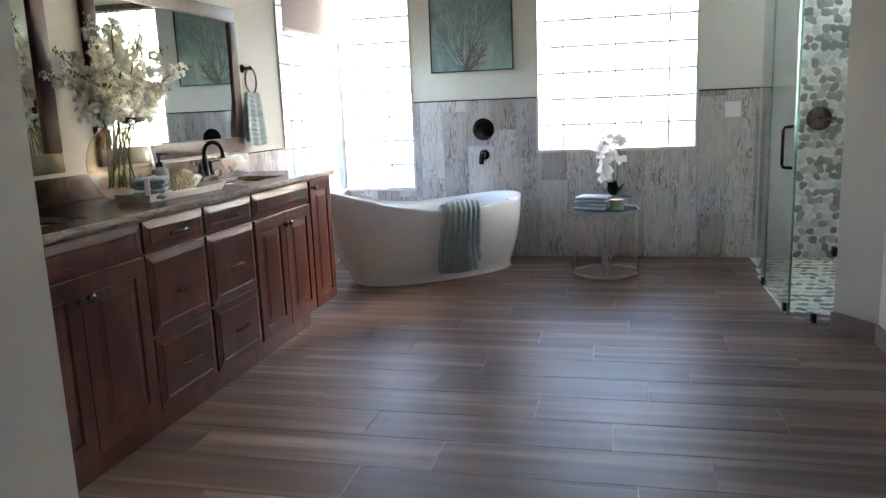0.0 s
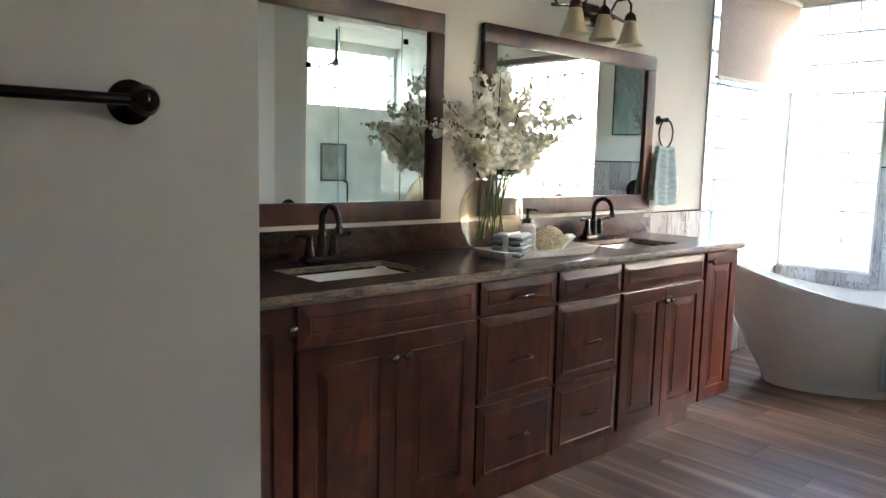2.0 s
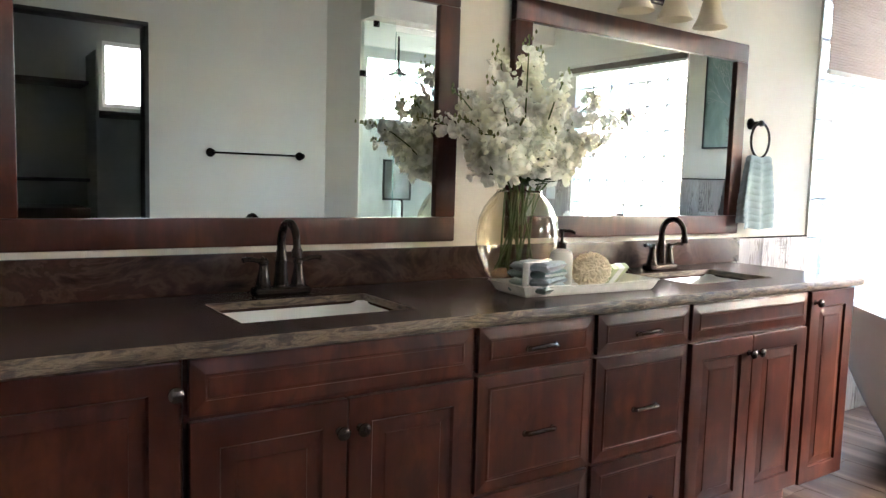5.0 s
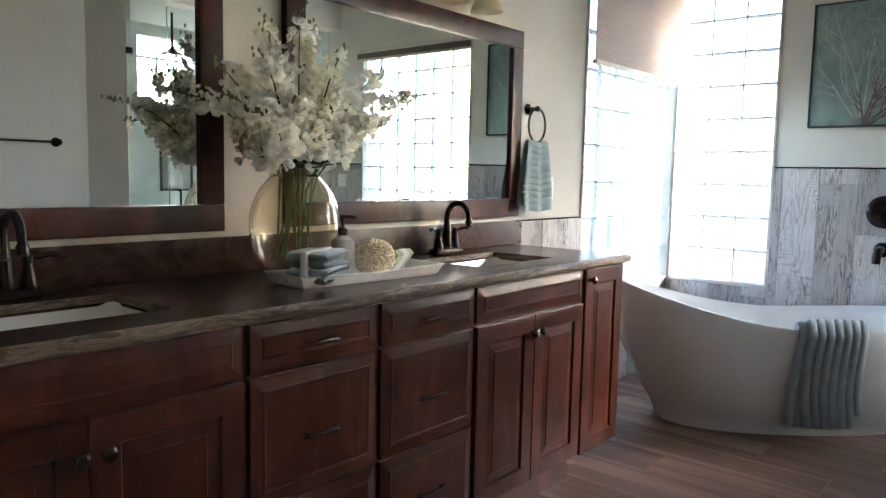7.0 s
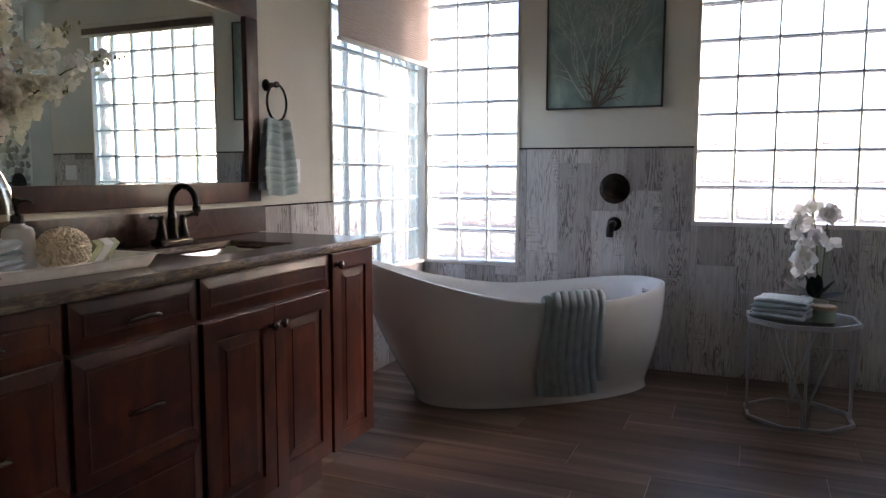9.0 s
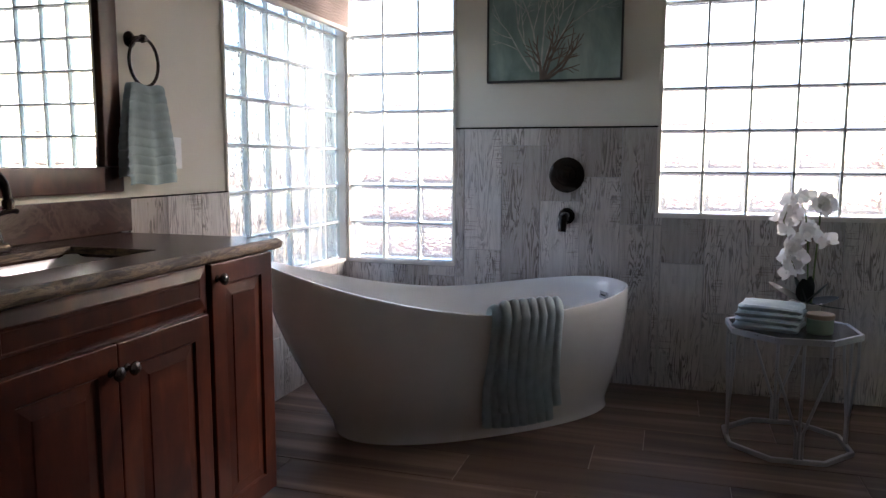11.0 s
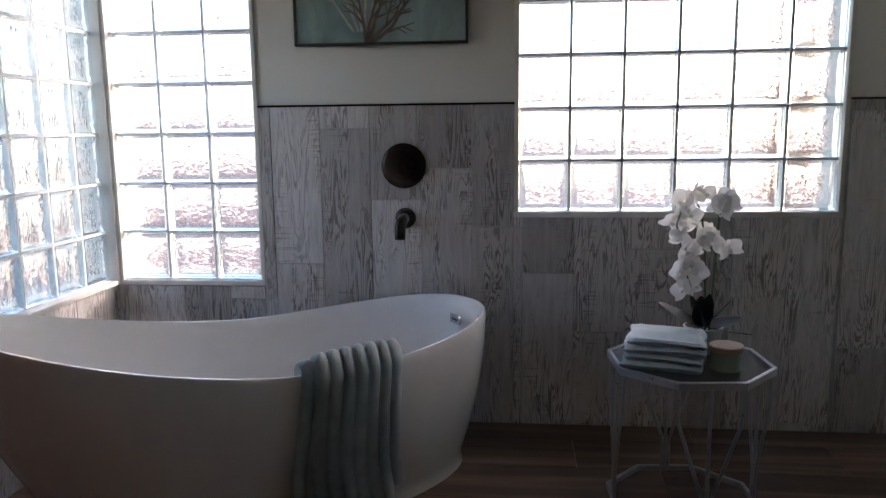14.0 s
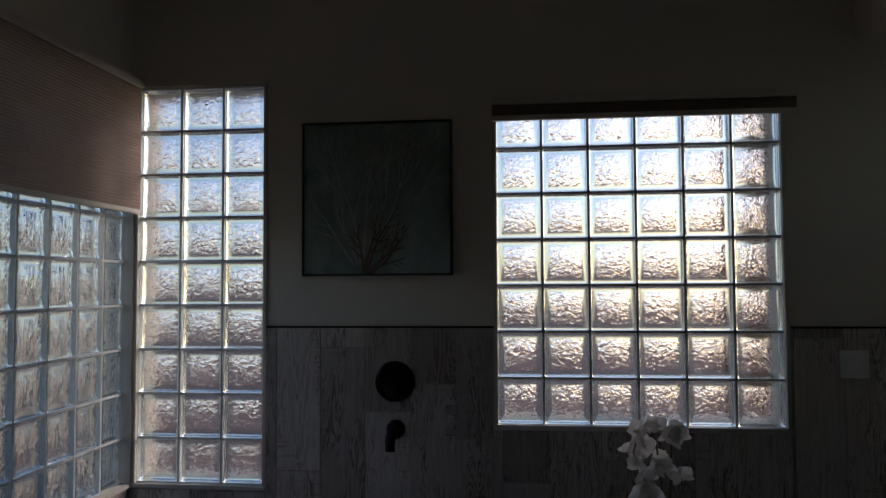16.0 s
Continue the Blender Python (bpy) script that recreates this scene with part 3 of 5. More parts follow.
for p, (y, z0, z1) in ((fixed, (-0.985, 0.006, 2.52)), (door, (-1.70, 0.012, 2.44))):
    part("pane_edge", boxed((-0.006, y - 0.003, z0), (0.006, y, z1)), PANE_EDGE, p, "green glass edge", smooth=False)
for x, y, z in ((0, -0.94, 0.03), (0, -0.94, 2.40), (0.10, -1.83, 0.03), (0.057, -0.5, 2.50), (0.10, -1.83, 2.50), (0, -1.60, 0.03), (0.165, -1.915, 0.42), (0.165, -1.915, 2.1)):
    part("clamp", bracket(bmesh.new(), (x, y, z), (1, 0, 0), 0.024), BRONZE, screen, "black metal clamp")
part("door_handle", tube(bmesh.new(), [(-0.005, -1.64, 0.84), (-0.05, -1.64, 0.845), (-0.058, -1.64, 0.86), (-0.058, -1.64, 1.05), (-0.05, -1.64, 1.065), (-0.005, -1.64, 1.07)], 0.009), BRONZE, door, "dark bronze pull handle")

shv = base("shower_valve", pose(3.80, -0.015, 1.065), "round dark bronze shower valve on the pebble strip", "shower valve")
part("plate", lathe(bmesh.new(), [(0.088, 0.0), (0.09, 0.008), (0.07, 0.016), (0.04, 0.02)], axis="y"), BRONZE, shv)
part("lever", tube(bmesh.new(), [(0, -0.02, 0), (0, -0.06, 0), (0.05, -0.075, 0.0), (0.10, -0.075, 0.0)], 0.012), BRONZE, shv)
rain = base("rain_shower_head", pose(4.0, -1.25, 2.20), "dark bronze rain shower head hanging from the ceiling", "shower head")
part("arm", tube(bmesh.new(), [(0, 0, 0.03), (0, 0, SHOWER_CEIL - 2.20)], 0.011), BRONZE, rain)
part("head", lathe(bmesh.new(), [(0.10, 0.0), (0.10, 0.012), (0.06, 0.03), (0.02, 0.06), (0.014, 0.075)]), BRONZE, rain)
niche = base("shower_niche", pose(SH_X, -1.04, 1.02), "framed pebble-lined niche in the shower wall", "niche", "", "structure")
part("niche_frame", box(box(box(box(bmesh.new(), (-0.012, 0, 0), (0.0, 0.34, 0.02)), (-0.012, 0, 0.40), (0.0, 0.34, 0.42)), (-0.012, 0, 0.02), (0.0, 0.02, 0.40)), (-0.012, 0.32, 0.02), (0.0, 0.34, 0.40)), SHELF, niche, smooth=False)
part("niche_back", boxed((-0.004, 0.02, 0.02), (0.0, 0.32, 0.40)), PEBBLE, niche, smooth=False)

# ---- closet seen in the mirror
bm = bmesh.new()
for lo, hi in (((3.73, -5.6, 0), (6.2, -5.45, CEIL)), ((3.73, -2.55, 0), (6.2, -2.40, CEIL)), ((6.05, -5.45, 0), (6.2, -3.45, CEIL)), ((6.05, -3.0, 0), (6.2, -2.55, CEIL)), ((6.05, -3.45, 0), (6.2, -3.0, 1.87)), ((6.05, -3.45, 2.52), (6.2, -3.0, CEIL))):
    box(bm, lo, hi)
solid("closet_wall", bm, CLOSET, "grey painted closet walls with a small window", "wall", "structure", smooth=False)
cw = base("window_5", pose(6.05, -3.45, 1.87), "small bright closet window with a white frame", "window", "", "structure")
part("window_frame", box(box(box(box(bmesh.new(), (-0.01, 0, 0), (0.05, 0.45, 0.04)), (-0.01, 0, 0.61), (0.05, 0.45, 0.65)), (-0.01, 0, 0.04), (0.05, 0.03, 0.61)), (-0.01, 0.42, 0.04), (0.05, 0.45, 0.61)), PLASTIC, cw, smooth=False)
for z in (1.13, 2.03):
    sh = base("closet_shelf", pose(5.55, -4.9, z), "dark closet shelf board", "shelf", "shelves in the closet")
    part("board", boxed((0, 0, 0), (0.48, 1.25, 0.03), 0.003), SHELF, sh)
part("case", box(bmesh.new(), (5.2, -4.6, 0), (6.0, -3.7, 0.9), 0.01), SHELF, base("closet_chest", pose(0, 0, 0), "dark wooden chest in the closet", "chest"))
solid("closet_partition", boxed((5.5, -3.6, 0), (6.05, -3.575, 2.35), 0.002), CLOSET, "grey upright closet partition board", "closet partition", "structure")
sill_board = base("closet_shelf", pose(5.50, -3.57, 1.76), "dark narrow closet board below the window", "shelf", "shelves in the closet")
part("board", boxed((0, 0, 0), (0.53, 1.0, 0.035), 0.003), SHELF, sill_board)
jamb = base("door_frame", pose(ROOM_X, 0, 0), "dark narrow frame of the closet opening", "door frame", "", "structure")
for y in (DOOR_Y0, DOOR_Y1 - 0.03):
    part("jamb", boxed((-0.006, y, 0), (0.136, y + 0.03, DOOR_Z - 0.03), 0.003), SHELF, jamb)
part("head", boxed((-0.006, DOOR_Y0, DOOR_Z - 0.03), (0.136, DOOR_Y1, DOOR_Z), 0.003), SHELF, jamb)
solid("baseboard", box(boxed((ROOM_X - 0.014, DOOR_Y1, 0), (ROOM_X, -2.17, 0.1), 0.003), (ROOM_X - 0.014, BACK_Y, 0), (ROOM_X, DOOR_Y0, 0.1), 0.003), BASEBOARD, "wood-look tile baseboard", "baseboard", "structure")
bm = bmesh.new()
q = [bm.verts.new(p) for p in ((3.586, -2.174, 0), (3.602, -2.168, 0), (3.457, -1.932, 0), (3.441, -1.938, 0))]
up = bmesh.ops.extrude_face_region(bm, geom=[bm.faces.new(q)])
bmesh.ops.translate(bm, verts=[v for v in up["geom"] if isinstance(v, bmesh.types.BMVert)], vec=(0, 0, 0.1))
solid("angled_baseboard", bm, BASEBOARD, "wood-look tile baseboard", "baseboard", "structure", smooth=False)

# ---- vanity
FX = 0.574


def raised_panel(w, h, margin, depth=0.02, lift=0.0055):
    """A door or drawer front standing on its lower corner; x out, y along, z up."""
    bm = boxed((0, 0, 0), (depth, w, h), 0.003, 2)
    face = max((f for f in bm.faces if f.normal.x > 0.9), key=lambda f: f.calc_area())
    def step(thick, dep):
        bmesh.ops.inset_region(bm, faces=[face], thickness=thick, depth=dep, use_even_offset=True)
    step(margin, 0.0)
    step(0.005, -0.007)
    step(0.006, 0.0)
    step(0.026, lift * 0.6)
    step(0.002, lift * 0.4)
    return bm


def slab_front(w, h, depth=0.014):
    """A drawer front with a wide bevelled border rising to a flat field."""
    bm = boxed((0, 0, 0), (depth, w, h), 0.002, 2)
    face = max((f for f in bm.faces if f.normal.x > 0.9), key=lambda f: f.calc_area())
    bmesh.ops.inset_region(bm, faces=[face], thickness=0.004, depth=0.0, use_even_offset=True)
    bmesh.ops.inset_region(bm, faces=[face], thickness=0.026, depth=0.0045, use_even_offset=True)
    bmesh.ops.inset_region(bm, faces=[face], thickness=0.0025, depth=0.003, use_even_offset=True)
    bmesh.ops.inset_region(bm, faces=[face], thickness=0.004, depth=0.0, use_even_offset=True)
    bmesh.ops.inset_region(bm, faces=[face], thickness=0.002, depth=-0.0015, use_even_offset=True)
    return bm


def knob():
    return lathe(bmesh.new(), [(0.010, 0.0), (0.010, 0.002), (0.006, 0.006), (0.006, 0.012), (0.013, 0.017), (0.0165, 0.022), (0.0165, 0.026), (0.012, 0.031), (0.004, 0.033)], axis="x", n=20)


def pull():
    bm = bmesh.new()
    tube(bm, [(0.002, -0.05, -0.003), (0.014, -0.047, -0.001), (0.024, -0.03, 0.003), (0.027, 0, 0.006), (0.024, 0.03, 0.003), (0.014, 0.047, -0.001), (0.002, 0.05, -0.003)], 0.0068, 10)
    for y in (-0.05, 0.05):
        lathe(bm, [(0.009, 0.0), (0.009, 0.003), (0.006, 0.006)], (0, y, -0.003), 14, "x")
    return bm


KNOB, PULL = mesh("knob", knob(), PEWTER), mesh("pull", pull(), PEWTER)


def hardware(name, me, parent, at):
    ob = new(name, me)
    ob.parent = parent
    ob.matrix_basis = pose(*at)
    return ob


def cabinet(y0, y1, label, toe=True, fronts=()):
    """One unit; fronts are (kind, y0, y1, z0, z1, hardware y, hardware z)."""
    th = base("vanity_cabinet", pose(0, y0, 0), label, "bathroom cabinet", "vanity cabinets")
    w = y1 - y0
    bm = bmesh.new()
    t = 0.018
    box(bm, (0.004, 0, 0.10), (FX, t, 0.866))
    box(bm, (0.004, w - t, 0.10), (FX, w, 0.866))
    box(bm, (0.004, t, 0.10), (FX, w - t, 0.118))
    box(bm, (0.004, t, 0.118), (0.012, w - t, 0.866))
    part("body", bm, WOOD, th, smooth=False)
    bm = bmesh.new()
    for lo, hi in (((FX, 0, 0.10), (FX + 0.003, w, 0.128)), ((FX, 0, 0.71), (FX + 0.003, w, 0.745)), ((FX, 0, 0.845), (FX + 0.003, w, 0.866)), ((FX, 0, 0.128), (FX + 0.003, 0.03, 0.71)), ((FX, w - 0.03, 0.128), (FX + 0.003, w, 0.71))):
        box(bm, lo, hi)
    part("face_frame", bm, WOOD, th, smooth=False)
    part("back_panel", boxed((FX - 0.006, t, 0.118), (FX - 0.001, w - t, 0.85)), WOOD, th, smooth=False)
    if toe:
        part("toe_kick", boxed((0.004, 0, 0.0), (0.545, w, 0.10)), WOOD, th, smooth=False)
    for kind, a, b, z0, z1, hy, hz in fronts:
        bm = raised_panel(b - a, z1 - z0, 0.058) if kind == "door" else slab_front(b - a, z1 - z0)
        ob = part("door" if kind == "door" else "drawer_front", bm, WOOD, th, smooth=False)
        ob.matrix_basis = pose(FX + 0.004, a - y0, z0)
        if hy is not None:
            if kind == "door":
                hardware("knob", KNOB, ob, (0.020, hy - a, hz - z0))
            else:
                hardware("pull_handle", PULL, ob, (0.025, hy - a, hz - z0))
    return th


cabinet(-2.124, -1.796, "narrow reddish-brown alder cabinet with one tall door", False, [("door", -2.116, -1.804, 0.105, 0.862, -2.092, 0.820)])
cabinet(-2.822, -2.126, "reddish-brown alder sink cabinet with two raised-panel doors", True,
        [("drawer", -2.815, -2.134, 0.742, 0.862, None, 0), ("door", -2.815, -2.479, 0.115, 0.732, -2.502, 0.67), ("door", -2.475, -2.134, 0.115, 0.732, -2.452, 0.67)])
for y0, y1, label in ((-3.258, -2.824, "reddish-brown alder cabinet of three drawers"), (-3.692, -3.26, "reddish-brown alder cabinet of three drawers")):
    m = (y0 + y1) / 2
    cabinet(y0, y1, label, True, [("drawer", y0 + 0.008, y1 - 0.008, 0.742, 0.862, m, 0.797), ("drawer", y0 + 0.008, y1 - 0.008, 0.415, 0.732, m, 0.562), ("drawer", y0 + 0.008, y1 - 0.008, 0.115, 0.405, m, 0.262)])
cabinet(-4.428, -3.694, "reddish-brown alder sink cabinet with two raised-panel doors", True,
        [("drawer", -4.42, -3.702, 0.742, 0.862, None, 0), ("door", -4.42, -4.063, 0.115, 0.732, -4.083, 0.66), ("door", -4.059, -3.702, 0.115, 0.732, -4.03, 0.66)])
cabinet(-4.866, -4.43, "reddish-brown alder cabinet with one tall door", True, [("door", -4.858, -4.438, 0.115, 0.862, -4.452, 0.802)])

# counter with two openings
SINKS = ((-4.265, -3.795), (-2.625, -2.150))
SX0, SX1 = 0.165, 0.455
ct = base("countertop", pose(0, 0, 0), "dark brown stone-look countertop with a rough light-veined edge", "countertop")
bm = bmesh.new()
ys = [-4.866] + [v for s in SINKS for v in s] + [-1.775]
net = [[bm.verts.new((x, y, 0.868)) for x in (0.004, SX0, SX1, 0.597)] for y in ys]
sheet = [bm.faces.new((net[i][j], net[i][j + 1], net[i + 1][j + 1], net[i + 1][j])) for i in range(5) for j in range(3) if not (i % 2 and j == 1)]
up = bmesh.ops.extrude_face_region(bm, geom=sheet)
bmesh.ops.translate(bm, verts=[v for v in up["geom"] if isinstance(v, bmesh.types.BMVert)], vec=(0, 0, 0.032))
part("slab", bm, COUNTER, ct, smooth=False)


def rough_edge(length, along, start, n):
    """The chipped front of the slab."""
    bm = bmesh.new()
    def f(u, v):
        k = noise.noise(Vector((u * length * 22, v * 3.0, 2.0))) * 0.004
        x = 0.0 + 0.018 * math.sin(math.pi * min(1, max(0, v * 1.06 - 0.03))) ** 0.4 + (k if 0 < v < 1 else 0)
        z = 0.866 + 0.034 * v
        p = Vector(start) + Vector(along) * (u * length)
        out = Vector((1, 0, 0)) if abs(along[1]) > 0.5 else Vector((0, 1, 0))
        return p + out * x + Vector((0, 0, z))
    grid(bm, n, 6, f)
    return bm


part("edge", rough_edge(3.101, (0, 1, 0), (0.597, -4.866, 0), 420), EDGE, ct, "chiselled light-veined edge")
part("edge", rough_edge(0.604, (1, 0, 0), (0.004, -1.775, 0), 80), EDGE, ct, "chiselled light-veined edge")
for a, b in SINKS:
    bm = bmesh.new()
    for lo, hi in (((SX0 - 0.002, a - 0.002, 0.880), (SX0 + 0.004, b + 0.002, 0.8995)), ((SX1 - 0.004, a - 0.002, 0.880), (SX1 + 0.002, b + 0.002, 0.8995)), ((SX0, a - 0.002, 0.880), (SX1, a + 0.004, 0.8995)), ((SX0, b - 0.004, 0.880), (SX1, b + 0.002, 0.8995))):
        box(bm, lo, hi)
    part("opening_edge", bm, EDGE, ct, smooth=False)
solid("backsplash", box(boxed((0.002, -4.864, 0.901), (0.022, -1.728, 1.014), 0.003), (0.022, -4.865, 0.901), (0.56, -4.848, 0.992), 0.003), COUNTER, "dark brown stone-look backsplash", "backsplash", "structure")


def sink(y0, y1):
    th = base("sink", pose((SX0 + SX1) / 2, (y0 + y1) / 2, 0.880), "white rectangular undermount porcelain sink", "sink", "vanity sinks")
    hx, hy, r = (SX1 - SX0) / 2 + 0.01, (y1 - y0) / 2 + 0.01, 0.05
    bm = bmesh.new()
    def loop(sx, sy, z, rad):
        pts = []
        for cx, cy, t0 in ((sx - rad, sy - rad, 0), (-(sx - rad), sy - rad, 90), (-(sx - rad), -(sy - rad), 180), (sx - rad, -(sy - rad), 270)):
            for k in range(7):
                t = radians(t0 + 90 * k / 6)
                pts.append(bm.verts.new((cx + rad * math.cos(t), cy + rad * math.sin(t), z)))
        return pts
    loops = [loop(hx + 0.02, hy + 0.02, -0.001, 0.05), loop(hx - 0.006, hy - 0.006, -0.001, 0.045), loop(hx - 0.012, hy - 0.012, -0.012, 0.045), loop(hx - 0.03, hy - 0.03, -0.11, 0.05), loop(hx - 0.06, hy - 0.06, -0.135, 0.06), loop(0.03, 0.03, -0.142, 0.02)]
    for a, b in zip(loops, loops[1:]):
        for k in range(len(a)):
            bm.faces.new((a[k], a[(k + 1) % len(a)], b[(k + 1) % len(a)], b[k]))
    part("basin", bm, PORCELAIN, th)
    part("drain", lathe(bmesh.new(), [(0.028, -0.143), (0.028, -0.139), (0.02, -0.137), (0.004, -0.139)]), PEWTER, th, "dark metal drain")
    return th


for s in SINKS:
    sink(*s)


def faucet(y):
    th = base("faucet", pose(0.108, y, 0.90), "oil-rubbed bronze faucet with a high arc and two levers", "faucet", "vanity faucets")
    part("base_plate", boxed((-0.027, -0.082, 0.001), (0.027, 0.082, 0.026), 0.01, 3), BRONZE, th)
    bm = bmesh.new()
    lathe(bm, [(0.024, 0.02), (0.024, 0.028), (0.021, 0.032), (0.021, 0.04), (0.0185, 0.06), (0.0165, 0.09), (0.0165, 0.096), (0.0185, 0.099), (0.0165, 0.104), (0.0135, 0.13)], n=20)
    pts = [(0, 0, 0.12), (0, 0, 0.150)] + [(0.055 - 0.055 * math.cos(radians(k * 15)), 0, 0.153 + 0.058 * math.sin(radians(k * 15))) for k in range(0, 13)] + [(0.112, 0, 0.142)]
    tube(bm, pts, 0.0125, 14, 0.0105)
    lathe(bm, [(0.011, -0.02), (0.0145, -0.018), (0.0145, 0.0), (0.012, 0.004)], (0.112, 0, 0.140), 18)
    part("spout", bm, BRONZE, th)
    for s in (-1, 1):
        bm = lathe(bmesh.new(), [(0.025, 0.02), (0.025, 0.027), (0.021, 0.031), (0.021, 0.037), (0.017, 0.055), (0.0125, 0.078), (0.0115, 0.088), (0.0145, 0.092), (0.0145, 0.099), (0.010, 0.107), (0.004, 0.110)], (0, s * 0.052, 0), 18)
        tube(bm, [(0, s * 0.052, 0.100), (0.004, s * 0.070, 0.101), (0.008, s * 0.088, 0.106), (0.012, s * 0.104, 0.108), (0.014, s * 0.116, 0.105)], 0.0058, 10, 0.0075)
        part("lever_handle", bm, BRONZE, th)
    return th


faucet(-4.030)
faucet(-2.395)


# ---- mirrors
def framed_mirror(y0, y1, z0, z1, fw=0.082):
    th = base("framed_mirror", pose(0.0, (y0 + y1) / 2, z0), "wide mirror in a reddish-brown wooden frame", "mirror", "mirrors over the vanity")
    w, h = y1 - y0, z1 - z0
    for a, b, c, d, turn in ((-w / 2, w / 2, 0, fw, 0), (-w / 2, w / 2, h - fw, h, 0), (-w / 2, -w / 2 + fw, fw, h - fw, 1), (w / 2 - fw, w / 2, fw, h - fw, 1)):
        ob = part("frame_rail" if not turn else "frame_stile", boxed((0.002, a, c), (0.032, b, d), 0.006, 3), WOOD, th)
    part("glass", boxed((0.003, -w / 2 + fw - 0.006, fw - 0.006), (0.018, w / 2 - fw + 0.006, h - fw + 0.006)), MIRROR, th, "clear silvered glass", smooth=False)
    return th


framed_mirror(-3.141, -1.768, 1.036, 1.893)
framed_mirror(-4.752, -3.377, 1.034, 1.893)


# ---- vanity light
def vanity_light(y):
    th = base("vanity_light", pose(0, y, 2.03), "dark bronze vanity light with three frosted bell shades", "wall lamp")
    part("back_plate", boxed((0.001, -0.11, -0.05), (0.022, 0.11, 0.06), 0.01, 3), BRONZE, th)
    part("crossbar", tube(bmesh.new(), [(0.05, -0.30, 0.0), (0.055, -0.15, 0.02), (0.05, 0, 0.0), (0.055, 0.15, 0.02), (0.05, 0.30, 0.0)], 0.009), BRONZE, th)
    part("mount", tube(bmesh.new(), [(0.02, 0, 0), (0.05, 0, 0)], 0.012), BRONZE, th)
    for k in (-1, 0, 1):
        yy = k * 0.225
        bm = tube(bmesh.new(), [(0.05, yy - 0.03, 0.0), (0.06, yy - 0.075, 0.03), (0.09, yy - 0.07, 0.08), (0.12, yy - 0.02, 0.095), (0.13, yy, 0.07), (0.13, yy, 0.02)], 0.0065, 8)
        part("scroll_arm", bm, BRONZE, th)
        part("socket_cup", lathe(bmesh.new(), [(0.012, 0.03), (0.028, 0.012), (0.032, -0.015), (0.028, -0.018)], (0.13, yy, 0), 18), BRONZE, th)
        prof = [(0.028, -0.012), (0.035, -0.03), (0.043, -0.07), (0.052, -0.10), (0.070, -0.135), (0.067, -0.135), (0.049, -0.10), (0.040, -0.07), (0.032, -0.03), (0.025, -0.014)]
        part("shade", lathe(bmesh.new(), prof, (0.13, yy, 0), 26, caps=False), FROST, th, "frosted cream glass bell shade")
    return th


vanity_light(-2.42)


# ---- towel rings and bars
def hanging_towel(w, h, mat, seed, fold=0.022):
    """A towel folded over a ring: two hanging leaves, narrow at the top."""
    bm = bmesh.new()
    for side in (-1, 1):
        def f(u, v, s=side):
            spread = 0.66 + 0.34 * min(1, u * 1.5) ** 0.8
            y = (v - 0.5) * w * spread
            x = s * (0.008 + 0.012 * u) + fold * 0.6 * math.sin(v * 15 + seed) * (0.35 + 0.65 * u) * 0.5
            z = -u * h * (1.0 if s > 0 else 0.93) + 0.004 * math.sin(v * 9)
            rib = 0.0045 * abs(math.sin(u * h / 0.030 * math.pi)) ** 0.5
            return Vector((x + rib * s, y, z))
        grid(bm, 88, 26, f)
    return bm


def towel_ring(m, label):
    th = base("towel_ring", m, "dark bronze towel ring on the wall", "towel ring", "towel rings")
    part("rosette", lathe(bmesh.new(), [(0.027, 0.0), (0.027, 0.006), (0.02, 0.012), (0.011, 0.018), (0.011, 0.05), (0.015, 0.055), (0.012, 0.066), (0.004, 0.07)], n=20, axis="x"), BRONZE, th)
    n = 30
    ring = [(0.058, 0.072 * math.sin(2 * math.pi * k / n), -0.078 + 0.080 * math.cos(2 * math.pi * k / n)) for k in range(n + 1)]
    part("ring", tube(bmesh.new(), ring, 0.0055, 10), BRONZE, th)
    tw = base("hand_towel", m @ pose(0.058, 0, -0.152), label, "towel", "hand towels")
    part("cloth", hanging_towel(0.25, 0.335, SEA, 1.3), SEA, tw)
    return th


towel_ring(pose(0.0, -1.678, 1.545), "grey-green ribbed hand towel hanging from a ring")
towel_ring(pose(0.36, STUB_Y, 1.52, 0, 0, 90), "grey-green ribbed hand towel hanging from a ring")


def towel_bar(m, length):
    th = base("towel_bar", m, "dark bronze towel bar on the wall", "towel bar", "towel bars")
    for y in (0, length):
        part("post", lathe(bmesh.new(), [(0.034, 0.0), (0.034, 0.006), (0.027, 0.012), (0.017, 0.02), (0.014, 0.045), (0.021, 0.052), (0.023, 0.064), (0.016, 0.078), (0.003, 0.081)], (0, y, 0), 24, "x"), BRONZE, th)
    part("bar", tube(bmesh.new(), [(0.06, -0.012, 0), (0.06, length + 0.012, 0)], 0.0085, 12), BRONZE, th)
    return th


towel_bar(pose(STUB_X, -5.705, 1.362), 0.61)
towel_bar(pose(ROOM_X, -2.40, 1.40, 0, 0, 180), 0.72)


